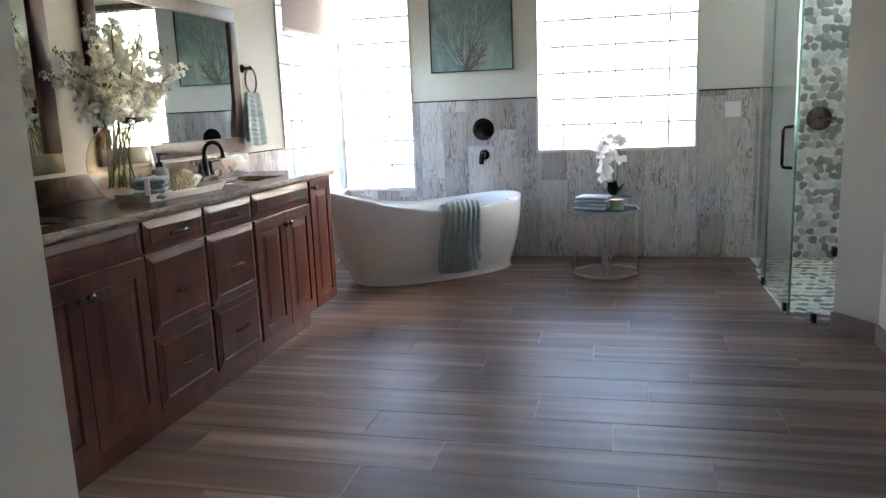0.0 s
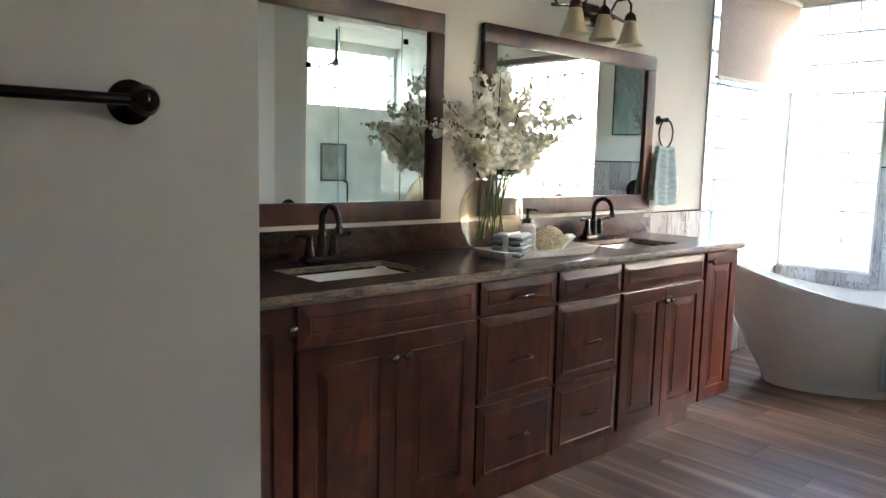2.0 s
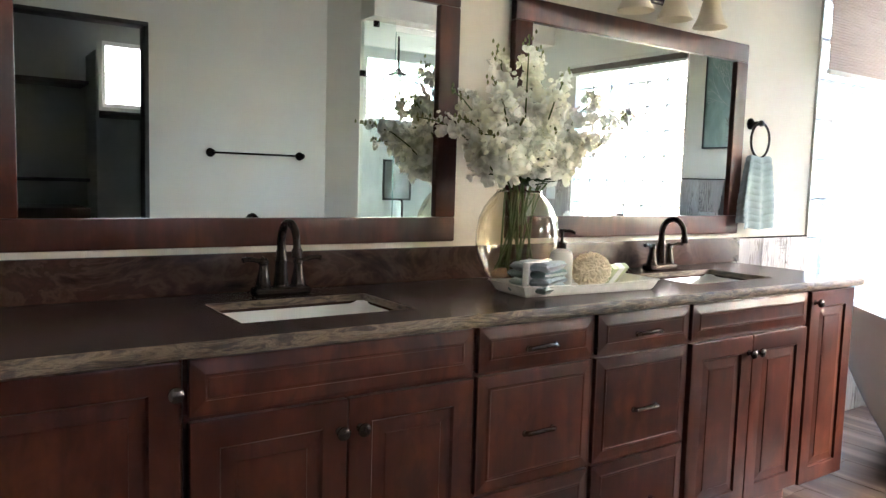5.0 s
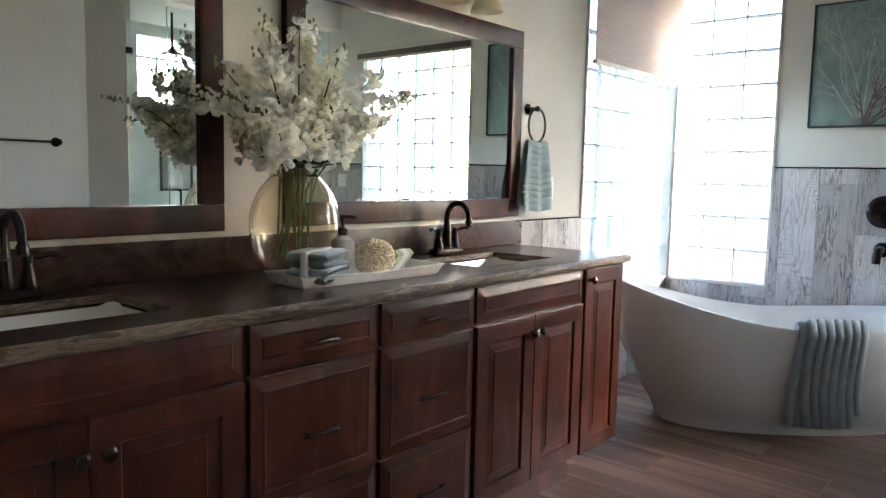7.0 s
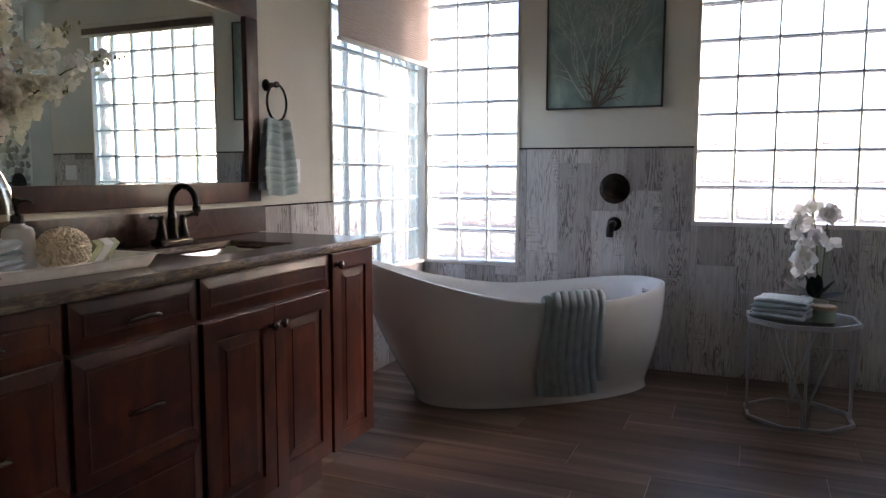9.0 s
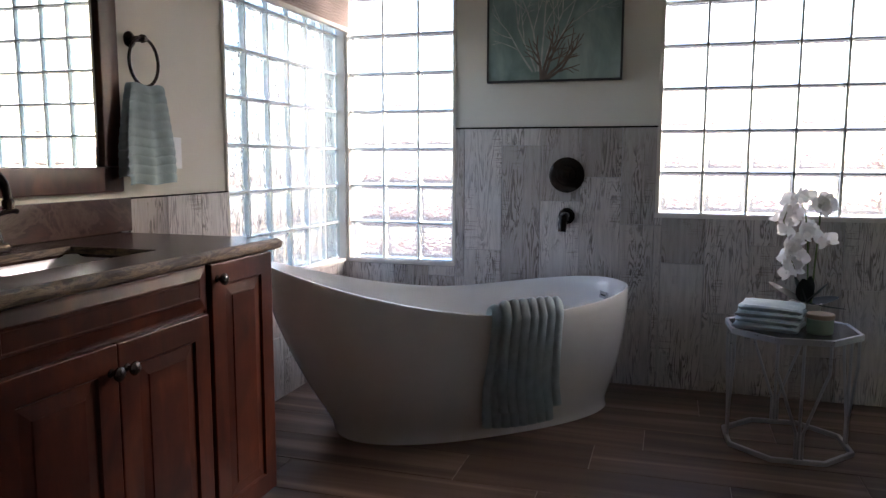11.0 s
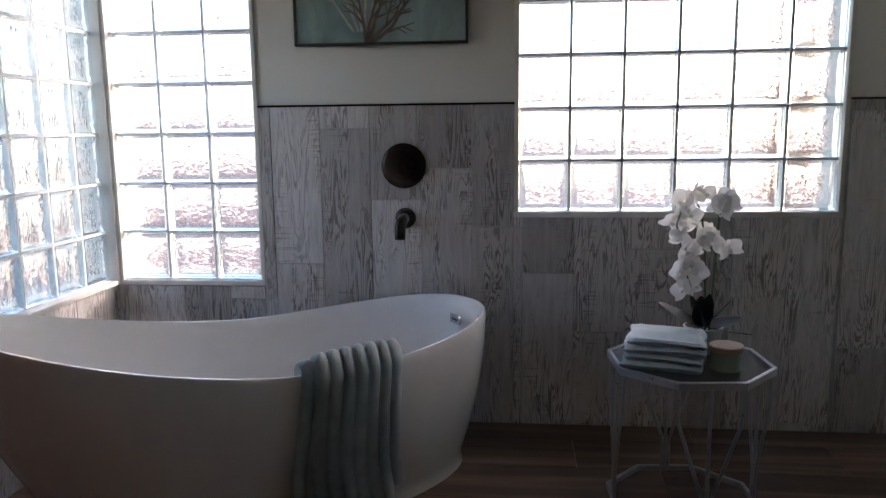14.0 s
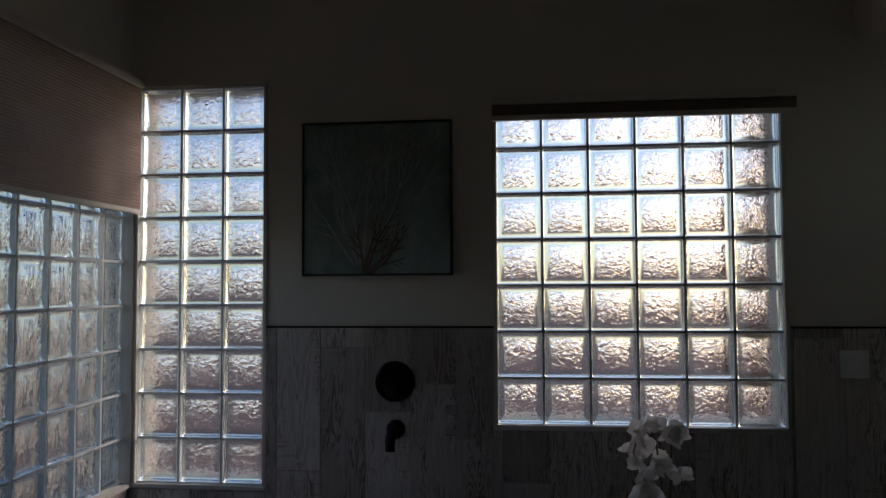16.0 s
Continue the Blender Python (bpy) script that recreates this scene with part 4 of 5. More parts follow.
# ---- tub wall fittings
tv = base("tub_valve", pose(1.258, -0.011, 1.069), "round dark bronze tub valve plate", "tub valve")
part("plate", lathe(bmesh.new(), [(0.088, 0.0), (0.09, 0.007), (0.082, 0.013), (0.05, 0.017), (0.047, 0.024), (0.03, 0.028)], axis="y", n=36), BRONZE, tv)
part("dial", boxed((-0.022, -0.05, -0.02), (0.022, -0.025, 0.02), 0.008, 3), BRONZE, tv)
ts = base("tub_spout", pose(1.262, -0.011, 0.86), "dark bronze tub filler spout", "tub spout")
bm = lathe(bmesh.new(), [(0.042, 0.0), (0.042, 0.008), (0.034, 0.014)], axis="y", n=26)
tube(bm, [(0, -0.01, 0), (0, -0.08, 0.002), (-0.002, -0.11, -0.006), (-0.004, -0.125, -0.03), (-0.005, -0.128, -0.07)], 0.024, 16, 0.021)
part("body", bm, BRONZE, ts)
sp = base("wall_plate", pose(3.192, -0.011, 1.157), "white square wall plate on the tiles", "wall plate")
part("plate", boxed((-0.058, -0.008, -0.058), (0.058, 0.0, 0.058), 0.004, 2), PLASTIC, sp)
part("insert", boxed((-0.034, -0.011, -0.034), (0.034, -0.007, 0.034), 0.002, 1), PLASTIC, sp)

sw2 = base("light_switch", pose(0.001, -1.462, 1.166), "white rocker switch plate on the beige wall", "light switch")
part("plate", boxed((0.0, -0.036, -0.058), (0.006, 0.036, 0.058), 0.003, 2), PLASTIC, sw2)
part("rocker", boxed((0.005, -0.017, -0.033), (0.010, 0.017, 0.033), 0.002, 2), PLASTIC, sw2)

pic = base("framed_picture", pose(0.838, -0.002, 1.538), "blue-green painting of a bare tree in a thin black frame", "picture")
PW, PH = 0.68, 0.692
part("canvas", boxed((0.008, -0.026, 0.008), (PW - 0.008, -0.004, PH - 0.008)), CANVAS, pic, smooth=False)
for lo, hi in (((0, -0.034, 0), (PW, -0.002, 0.009)), ((0, -0.034, PH - 0.009), (PW, -0.002, PH)), ((0, -0.034, 0.009), (0.009, -0.002, PH - 0.009)), ((PW - 0.009, -0.034, 0.009), (PW, -0.002, PH - 0.009))):
    part("frame", boxed(lo, hi, 0.001, 1), BLACK, pic, smooth=False)


def painted_branch(bm, at, angle, length, width, depth, most, spread, rn):
    """A tapered stroke that wanders and forks."""
    x, z = at
    for k in range(3):
        x1, z1 = x + math.sin(angle) * length / 3, z + math.cos(angle) * length / 3
        if not (0.02 < x1 < PW - 0.02 and z1 < PH - 0.012):
            return
        nx, nz = math.cos(angle), -math.sin(angle)
        w0, w1, y = width * (1 - 0.12 * k), width * (1 - 0.12 * (k + 1)), -0.0275 - 0.0003 * depth
        bm.faces.new([bm.verts.new(p) for p in ((x - nx * w0, y, z - nz * w0), (x + nx * w0, y, z + nz * w0), (x1 + nx * w1, y, z1 + nz * w1), (x1 - nx * w1, y, z1 - nz * w1))])
        x, z = x1, z1
        angle += rn.uniform(-0.16, 0.16)
        if depth < most and k:
            painted_branch(bm, (x, z), angle + rn.choice((-1, 1)) * rn.uniform(0.3, spread), length * rn.uniform(0.5, 0.75), width * 0.55, depth + 1, most, spread, rn)
    if depth < most:
        painted_branch(bm, (x, z), angle * 0.8 + rn.uniform(-0.2, 0.2), length * rn.uniform(0.65, 0.85), width * 0.62, depth + 1, most, spread, rn)


bd, bp = bmesh.new(), bmesh.new()
rp = random.Random(5)
for lean, size in ((-0.62, 0.20), (-0.34, 0.24), (-0.12, 0.30), (0.06, 0.32), (0.24, 0.30), (0.42, 0.24)):
    painted_branch(bp, (0.275 + lean * 0.06, 0.05), lean, size, 0.0052, 0, 4, 0.65, rp)
for lean, size in ((-0.1, 0.10), (0.12, 0.13), (0.38, 0.14), (0.75, 0.13), (1.05, 0.10)):
    painted_branch(bd, (0.285 + lean * 0.02, 0.010), lean, size, 0.0085, 1, 3, 0.8, rp)
tagged(part("painted_trunk", bd, TWIG, pic, "dark brown painted trunk", smooth=False), kind="stuff")
tagged(part("painted_branch", bp, PALE_TWIG, pic, "pale painted branches", smooth=False), kind="stuff")

# ---- bathtub
TUB_AT = pose(0.905, -0.70, 0, 0, 0, 39)


def tub_rim(c):
    """Rim height for c, from -1 at the high end to 1 at the low end."""
    hi = 0.215 * max(0.0, (0.15 - c) / 1.15) ** 1.7
    lo = 0.052 * max(0.0, (c - 0.15) / 0.85) ** 1.6
    return 0.523 + hi + lo


def tub_point(s, t, inner=0.0):
    """s from the foot to the rim, t round the tub."""
    ct_, st = math.cos(t), math.sin(t)
    e = 2.35
    k = (abs(ct_) ** e + abs(st) ** e) ** (-1 / e)
    cx, sy = k * ct_, k * st
    left = 0.558 + 0.318 * (1 - (1 - s) ** 1.55)
    right = 0.700 + 0.108 * (1 - (1 - s) ** 2.0)
    half = 0.275 + 0.107 * (1 - (1 - s) ** 2.1)
    foot = 0.022 * max(0.0, 1 - s / 0.09) ** 1.6
    left, right, half = left + foot - inner, right + foot - inner, half + foot - inner
    x = cx * (right if cx > 0 else left)
    return Vector((x, sy * half, 0)), cx


NT = 72
tub = base("bathtub", TUB_AT, "white glossy freestanding slipper bathtub", "bathtub")
bm = bmesh.new()
levels = [0, 0.03, 0.06, 0.1, 0.16, 0.25, 0.35, 0.45, 0.55, 0.65, 0.75, 0.85, 0.93, 0.985]
rows = []
for s in levels:
    row = []
    for k in range(NT):
        p, c = tub_point(s, 2 * math.pi * k / NT)
        row.append(bm.verts.new((p.x, p.y, s * tub_rim(c))))
    rows.append(row)
for drop, inner in ((0.0, 0.003), (0.0, 0.010), (-0.004, 0.015)):
    row = []
    for k in range(NT):
        p, c = tub_point(1.0, 2 * math.pi * k / NT, inner)
        row.append(bm.verts.new((p.x, p.y, tub_rim(c) + drop)))
    rows.append(row)
for s in (0.93, 0.85, 0.75, 0.65, 0.55, 0.45, 0.36, 0.30, 0.26, 0.245):
    row = []
    for k in range(NT):
        extra = 0.030 + (0.05 if s < 0.4 else 0) * (0.4 - s) / 0.15 * 1.2 + (0.12 if s <= 0.245 else 0)
        p, c = tub_point(s, 2 * math.pi * k / NT, extra)
        row.append(bm.verts.new((p.x, p.y, max(0.11, s * tub_rim(c)))))
    rows.append(row)
for a, b in zip(rows, rows[1:]):
    for k in range(NT):
        bm.faces.new((a[k], a[(k + 1) % NT], b[(k + 1) % NT], b[k]))
bm.faces.new(rows[-1])
bm.faces.new(rows[0][::-1])
part("shell", bm, TUB, tub)
of = part("overflow_plate", boxed((-0.004, -0.038, -0.017), (0.004, 0.038, 0.017), 0.003, 2), CHROME, tub, "chrome overflow plate")
of.matrix_basis = pose(0.752, 0.020, 0.495, 0, 6, -6)
# Black bar on the plate stands in for the shade inside its opening.
part("slot", boxed((-0.006, -0.02, -0.003), (-0.0035, 0.02, 0.003)), BLACK, of, smooth=False)
part("drain", lathe(bmesh.new(), [(0.03, 0.112), (0.03, 0.116), (0.01, 0.119)], (0.3, 0, 0)), CHROME, tub)

# bath towel over the front rim
tt = base("bath_towel", TUB_AT @ pose(0.0, 0, 0), "seafoam ribbed bath towel draped over the tub rim", "towel")


def drape(x0, x1, reach_out, reach_in, lift, seed, ribs):
    bm = bmesh.new()
    def f(u, v):
        d = -reach_in + u * (reach_in + reach_out)
        xc = x0 + (x1 - x0) * v
        s = math.acos(max(-1, min(1, xc / 0.78)))
        p, c = tub_point(1.0, -s)
        z_rim = tub_rim(c)
        wave = 0.011 * abs(math.sin(v * ribs * math.pi)) ** 0.6
        if d < 0:
            y, z = p.y + 0.045 + lift * 0.2, z_rim + 0.006 + d
        elif d < 0.09:
            y, z = p.y + 0.045 - d * 0.72, z_rim + 0.012 + lift + (0.014 + 0.016 * math.sin(math.pi * v) ** 0.7) * math.sin(d / 0.09 * math.pi) + wave
        else:
            drop = d - 0.09
            z = z_rim + 0.006 - drop
            q, _ = tub_point(min(1.0, max(0.02, z / z_rim)), -s)
            y = min(q.y, p.y + 0.03) - 0.012 - lift - wave - 0.012 * min(1, drop / 0.2)
        x = xc + 0.014 * math.sin(u * 5 + seed) - (0.02 * (v - 0.5)) * (1 - u)
        return Vector((x, y, z))
    grid(bm, 48, 90, f)
    bmesh.ops.solidify(bm, geom=bm.faces[:], thickness=0.006)
    return bm


part("under_layer", drape(-0.065, 0.27, 0.555, 0.10, 0.0, 0.5, 8), TEAL, tt)
part("ribbed_fold", drape(-0.015, 0.285, 0.490, 0.08, 0.018, 1.5, 7), TEAL, tt, "ribbed folded layer")

# ---- side table
TAB = pose(2.252, -0.622, 0, 0, 0, 4)
tab = base("side_table", TAB, "octagonal silver metal side table with a glass top", "side table")
RT, RB, HT = 0.258, 0.252, 0.487


def octagon(r, z):
    return [Vector((r * math.cos(radians(22.5 + 45 * k)), r * math.sin(radians(22.5 + 45 * k)), z)) for k in range(8)]


def octa_ring(r, z0, z1, w):
    bm = bmesh.new()
    loops = [[bm.verts.new(p) for p in octagon(rr, z)] for rr, z in ((r, z0), (r, z1), (r - w, z1), (r - w, z0))]
    for i in range(4):
        a, b = loops[i], loops[(i + 1) % 4]
        for k in range(8):
            bm.faces.new((a[k], a[(k + 1) % 8], b[(k + 1) % 8], b[k]))
    bmesh.ops.bevel(bm, geom=bm.edges[:], offset=0.002, segments=1, affect="EDGES")
    return bm


part("top_frame", octa_ring(RT, HT - 0.024, HT, 0.014), TABLE_METAL, tab)
bm = bmesh.new()
a = [bm.verts.new(p) for p in octagon(RT - 0.015, HT - 0.010)]
b = [bm.verts.new(p) for p in octagon(RT - 0.015, HT - 0.004)]
bm.faces.new(a)
bm.faces.new(b)
for k in range(8):
    bm.faces.new((a[k], a[(k + 1) % 8], b[(k + 1) % 8], b[k]))
part("glass_top", bm, TABLE_GLASS, tab, "glass top with its reflections put into a grey colour", smooth=False)
part("base_ring", octa_ring(RB, 0.0, 0.02, 0.016), TABLE_METAL, tab)
for k in range(4):
    t = radians(45 + 90 * k - 45)
    mid, side = Vector((math.cos(t), math.sin(t), 0)), Vector((-math.sin(t), math.cos(t), 0))
    r = RB * math.cos(radians(22.5)) - 0.008
    for sgn in (-1, 0, 1):
        foot = mid * r + side * (0.012 * sgn)
        head = mid * r + side * (0.092 * sgn)
        pts = [foot + Vector((0, 0, 0.012)), foot + Vector((0, 0, 0.12))]
        if sgn:
            pts += [head + Vector((0, 0, 0.36)), head + Vector((0, 0, HT - 0.02))]
        else:
            pts += [mid * r + Vector((0, 0, HT - 0.02))]
        part("strut", tube(bmesh.new(), pts, 0.006, 8), TABLE_METAL, tab)


def cloth_fold(w, d, h, seed):
    """One soft folded layer with a rounded fold on both long sides."""
    bm = bmesh.new()
    def f(u, v):
        t = u * 2 * math.pi
        cx, sz = math.copysign(abs(math.cos(t)) ** 0.28, math.cos(t)), math.copysign(abs(math.sin(t)) ** 0.75, math.sin(t))
        soft = min(1.0, min(v, 1 - v) * 16 + 0.35)
        x = cx * w / 2 + 0.004 * math.sin(v * 9 + seed)
        rib = 0.0016 * math.sin(x * 210) if abs(cx) < 0.97 else 0.0
        return Vector((x, (v - 0.5) * d + 0.003 * math.sin(u * 9 + seed), h / 2 + (sz * h / 2 + rib) * soft + 0.0015 * math.sin(v * 13 + x * 20 + seed)))
    rows = grid(bm, 60, 22, f)
    bmesh.ops.remove_doubles(bm, verts=bm.verts[:], dist=0.0002)
    bmesh.ops.holes_fill(bm, edges=[ed for ed in bm.edges if ed.is_boundary], sides=0)
    return bm


def folded_towel(m, w, d, h, mat, label):
    th = base("folded_towel", m, label, "towel", "folded towels on the table")
    for k in range(2):
        ob = part("fold", cloth_fold(w - 0.008 * k, d - 0.006 * k, h / 2, k * 2.1 + h), mat, th)
        ob.matrix_basis = pose(0.004 * k, 0.003 * k, h / 2 * k)
    return th


folded_towel(TAB @ pose(-0.10, -0.07, HT + 0.006, 0, 0, -22), 0.235, 0.20, 0.046, PALE, "pale aqua towel folded on the side table")
folded_towel(TAB @ pose(-0.095, -0.068, HT + 0.054, 0, 0, -18), 0.235, 0.20, 0.046, PALE, "pale aqua towel folded on top of another")
cj = base("candle_jar", TAB @ pose(0.075, -0.115, HT), "pale green candle jar with a light wooden lid", "candle")
part("jar", lathe(bmesh.new(), [(0.042, 0.001), (0.047, 0.006), (0.047, 0.056), (0.044, 0.06)]), CANDLE, cj)
part("lid", lathe(bmesh.new(), [(0.049, 0.06), (0.050, 0.063), (0.050, 0.075), (0.047, 0.078)]), LID, cj, "light wooden lid")


def petal(bm, m, length, width, cup, n=4):
    rows = []
    for i in range(n + 1):
        u = i / n
        w = width * math.sin(math.pi * min(0.97, 0.12 + u * 0.86)) ** 0.75
        rows.append([bm.verts.new(m @ Vector((u * length, w * (k / 2 - 0.5), cup * (u ** 2) + cup * 0.5 * abs(k / 2 - 0.5) + (0.05 * length * ((k % 2) - 0.5) if i == n else 0)))) for k in range(3)])
    for a, b in zip(rows, rows[1:]):
        for k in range(2):
            bm.faces.new((a[k], a[k + 1], b[k + 1], b[k]))


def along(way):
    return way.to_track_quat("Z", "Y").to_matrix().to_4x4()


orchid = base("orchid_plant", TAB @ pose(0.06, 0.06, HT), "white orchid in a small pale pot on the side table", "plant")
part("pot", lathe(bmesh.new(), [(0.035, 0.001), (0.046, 0.006), (0.060, 0.075), (0.062, 0.088), (0.056, 0.088), (0.050, 0.06)]), STONEWARE, orchid, "pale ceramic pot")
part("stem", tube(bmesh.new(), [(0.02, 0, 0.06), (0.024, 0.0, 0.2), (0.030, 0, 0.33), (0.034, 0.0, 0.44), (0.040, -0.004, 0.50)], 0.0042, 8, 0.003), STEM, orchid)
part("stem", tube(bmesh.new(), [(0.010, 0.01, 0.06), (0.004, 0.01, 0.2), (-0.006, 0.0, 0.34), (-0.020, 0.0, 0.45), (-0.045, -0.01, 0.50), (-0.085, -0.02, 0.48), (-0.105, -0.025, 0.42), (-0.085, -0.03, 0.34), (-0.072, -0.03, 0.27), (-0.055, -0.035, 0.225)], 0.0038, 8, 0.002), STEM, orchid)
rn = random.Random(8)
for k, (ang, ln, ti) in enumerate(((10, 0.10, 4), (165, 0.12, 22), (250, 0.10, 48), (325, 0.115, -8), (80, 0.09, 35), (205, 0.10, 55), (285, 0.09, 66), (345, 0.09, 40))):
    bm = bmesh.new()
    petal(bm, Matrix.Identity(4), ln * 1.3, 0.066, 0.016, 8)
    bmesh.ops.solidify(bm, geom=bm.faces[:], thickness=0.003)
    ob = part("leaf", bm, DARK_LEAF, orchid, "dark strap leaf")
    ob.matrix_basis = pose(0.0, 0, 0.085, 0, 0, ang) @ pose(0, 0, 0, 14 * (-1) ** k, -ti, 0)


def orchid_bloom(seed):
    """Three narrow sepals behind two broad petals and a curled lip."""
    rr = random.Random(seed)
    bm = bmesh.new()
    for ang in (90, 210, 330):
        petal(bm, pose(0, 0, -0.002, rr.uniform(-10, 10), rr.uniform(-25, 5), ang), 0.040, 0.024, rr.uniform(-0.004, 0.006), 5)
    for ang in (25, 155):
        petal(bm, pose(0, 0, 0.001, rr.uniform(-18, 18), rr.uniform(-25, 5), ang), 0.042, 0.046, rr.uniform(-0.003, 0.008), 5)
    for ang in (250, 290):
        petal(bm, pose(0, 0, 0.004, 30, -50, ang), 0.018, 0.016, 0.006, 3)
    return bm


ORCHID_MESH = [mesh("blossom", orchid_bloom(50 + s), ORCHID) for s in range(3)]
for x, z in ((0.045, 0.505), (0.015, 0.485), (0.062, 0.475), (0.035, 0.465), (-0.055, 0.520), (-0.020, 0.510), (-0.080, 0.490), (-0.100, 0.450), (-0.072, 0.450), (-0.112, 0.425), (-0.080, 0.405), (-0.090, 0.375), (-0.030, 0.385), (0.0, 0.390), (0.010, 0.365),
             (-0.025, 0.355), (0.055, 0.345), (-0.075, 0.340), (-0.050, 0.330), (-0.085, 0.300), (-0.055, 0.295), (-0.040, 0.275), (-0.095, 0.265), (-0.065, 0.250), (-0.075, 0.215), (-0.050, 0.222)):
    ob = hardware("blossom", ORCHID_MESH[rn.randrange(3)], orchid, (0, 0, 0))
    ob.matrix_basis = Matrix.Translation((x, -0.02 + rn.uniform(-0.03, 0.03), z)) @ along(Vector((rn.uniform(-1.1, 1.1), -1, rn.uniform(-0.5, 0.7)))) @ pose(0, 0, 0, 0, 0, rn.uniform(-40, 40)) @ Matrix.Diagonal((*[rn.uniform(0.95, 1.2)] * 3, 1))

# ---- things on the counter
vase = base("glass_vase", pose(0.205, -3.245, 0.9005), "round amber glass vase half full of stems and water", "vase")
prof = [(0.0, 0.0), (0.05, 0.001), (0.073, 0.010), (0.104, 0.040), (0.127, 0.085), (0.138, 0.135), (0.1385, 0.175), (0.130, 0.220), (0.113, 0.258), (0.092, 0.287), (0.076, 0.303), (0.074, 0.310)]
full = [(max(r, 0.0006), z) for r, z in prof + [(r - 0.0035, z) for r, z in prof[::-1][:-2]] + [(0.045, 0.012), (0.0, 0.010)]]
part("vessel", lathe(bmesh.new(), full, n=44, caps=False), AMBER, vase).visible_shadow = False
part("rim", lathe(bmesh.new(), [(0.072, 0.310), (0.075, 0.308), (0.077, 0.311), (0.075, 0.314), (0.072, 0.313)], n=44, caps=False), AMBER, vase)

bouquet = base("flower_bouquet", pose(0.205, -3.245, 0.905), "tall bouquet of white and cream delphinium in a vase", "flowers")


def round_petal(bm, m, length, width, cup, ruffle):
    """A broad soft petal with a wavy lip."""
    rows = []
    for i in range(5):
        u = i / 4
        w = width * (0.22 + 0.78 * math.sin(math.pi * min(0.86, 0.08 + u * 0.80)) ** 0.8)
        rows.append([bm.verts.new(m @ Vector((u * length * (1 - 0.10 * abs(v) * u), w * 0.5 * v, cup * u * u + cup * 0.8 * v * v * (1 - u) + ruffle * u * math.sin(v * 4.2 + length * 900)))) for v in (-1, -0.5, 0, 0.5, 1)])
    for p, q in zip(rows, rows[1:]):
        for k in range(4):
            bm.faces.new((p[k], p[k + 1], q[k + 1], q[k]))


def cluster(seed):
    """Two open five-petalled blossoms and a half-open one, facing outwards."""
    rr = random.Random(seed)
    bm = bmesh.new()
    for k in range(3):
        size = (1.0, 0.92, 0.62)[k] * rr.uniform(0.92, 1.08)
        m = pose(0.021 * math.cos(k * 2.1 + seed), 0.021 * math.sin(k * 2.1 + seed), 0.008 * (k == 2), rr.uniform(-32, 32), rr.uniform(-32, 32), rr.uniform(0, 72))
        for j in range(5):
            round_petal(bm, m @ pose(0, 0, 0, rr.uniform(-10, 10), -rr.uniform(12, 30) - 25 * (k == 2), 72 * j + rr.uniform(-8, 8)), 0.024 * size, 0.025 * size, 0.004 * size, 0.0022)
        for j in range(3):
            round_petal(bm, m @ pose(0, 0, 0.001, 0, -58, 120 * j + 30), 0.010 * size, 0.010 * size, 0.002, 0.0)
    return bm


FLORETS = [mesh("floret", cluster(s), PETAL if s < 4 else CREAM) for s in range(6)]
BUDGREEN = simple("pale_green_bud", (0.20, 0.22, 0.09), 0.6, var=0.45, scale=40)
BUD = mesh("bud", lathe(bmesh.new(), [(0.001, -0.006), (0.0036, -0.002), (0.004, 0.002), (0.001, 0.008)], n=7), BUDGREEN)
rn = random.Random(21)
SPRAYS = (((0.00, -0.40, 0.52), 0.62), ((0.07, -0.30, 0.52), 0.6), ((0.10, -0.20, 0.64), 0.6), ((0.02, -0.13, 0.76), 0.6), ((0.06, -0.03, 0.80), 0.62), ((0.00, 0.06, 0.78), 0.6), ((0.09, 0.12, 0.70), 0.58),
          ((0.05, 0.34, 0.66), 0.58), ((0.12, 0.43, 0.58), 0.6), ((0.10, 0.27, 0.47), 0.55), ((0.12, -0.10, 0.52), 0.5), ((0.12, 0.04, 0.50), 0.5), ((-0.06, -0.24, 0.62), 0.6), ((-0.05, 0.18, 0.64), 0.6), ((0.16, -0.27, 0.47), 0.5))
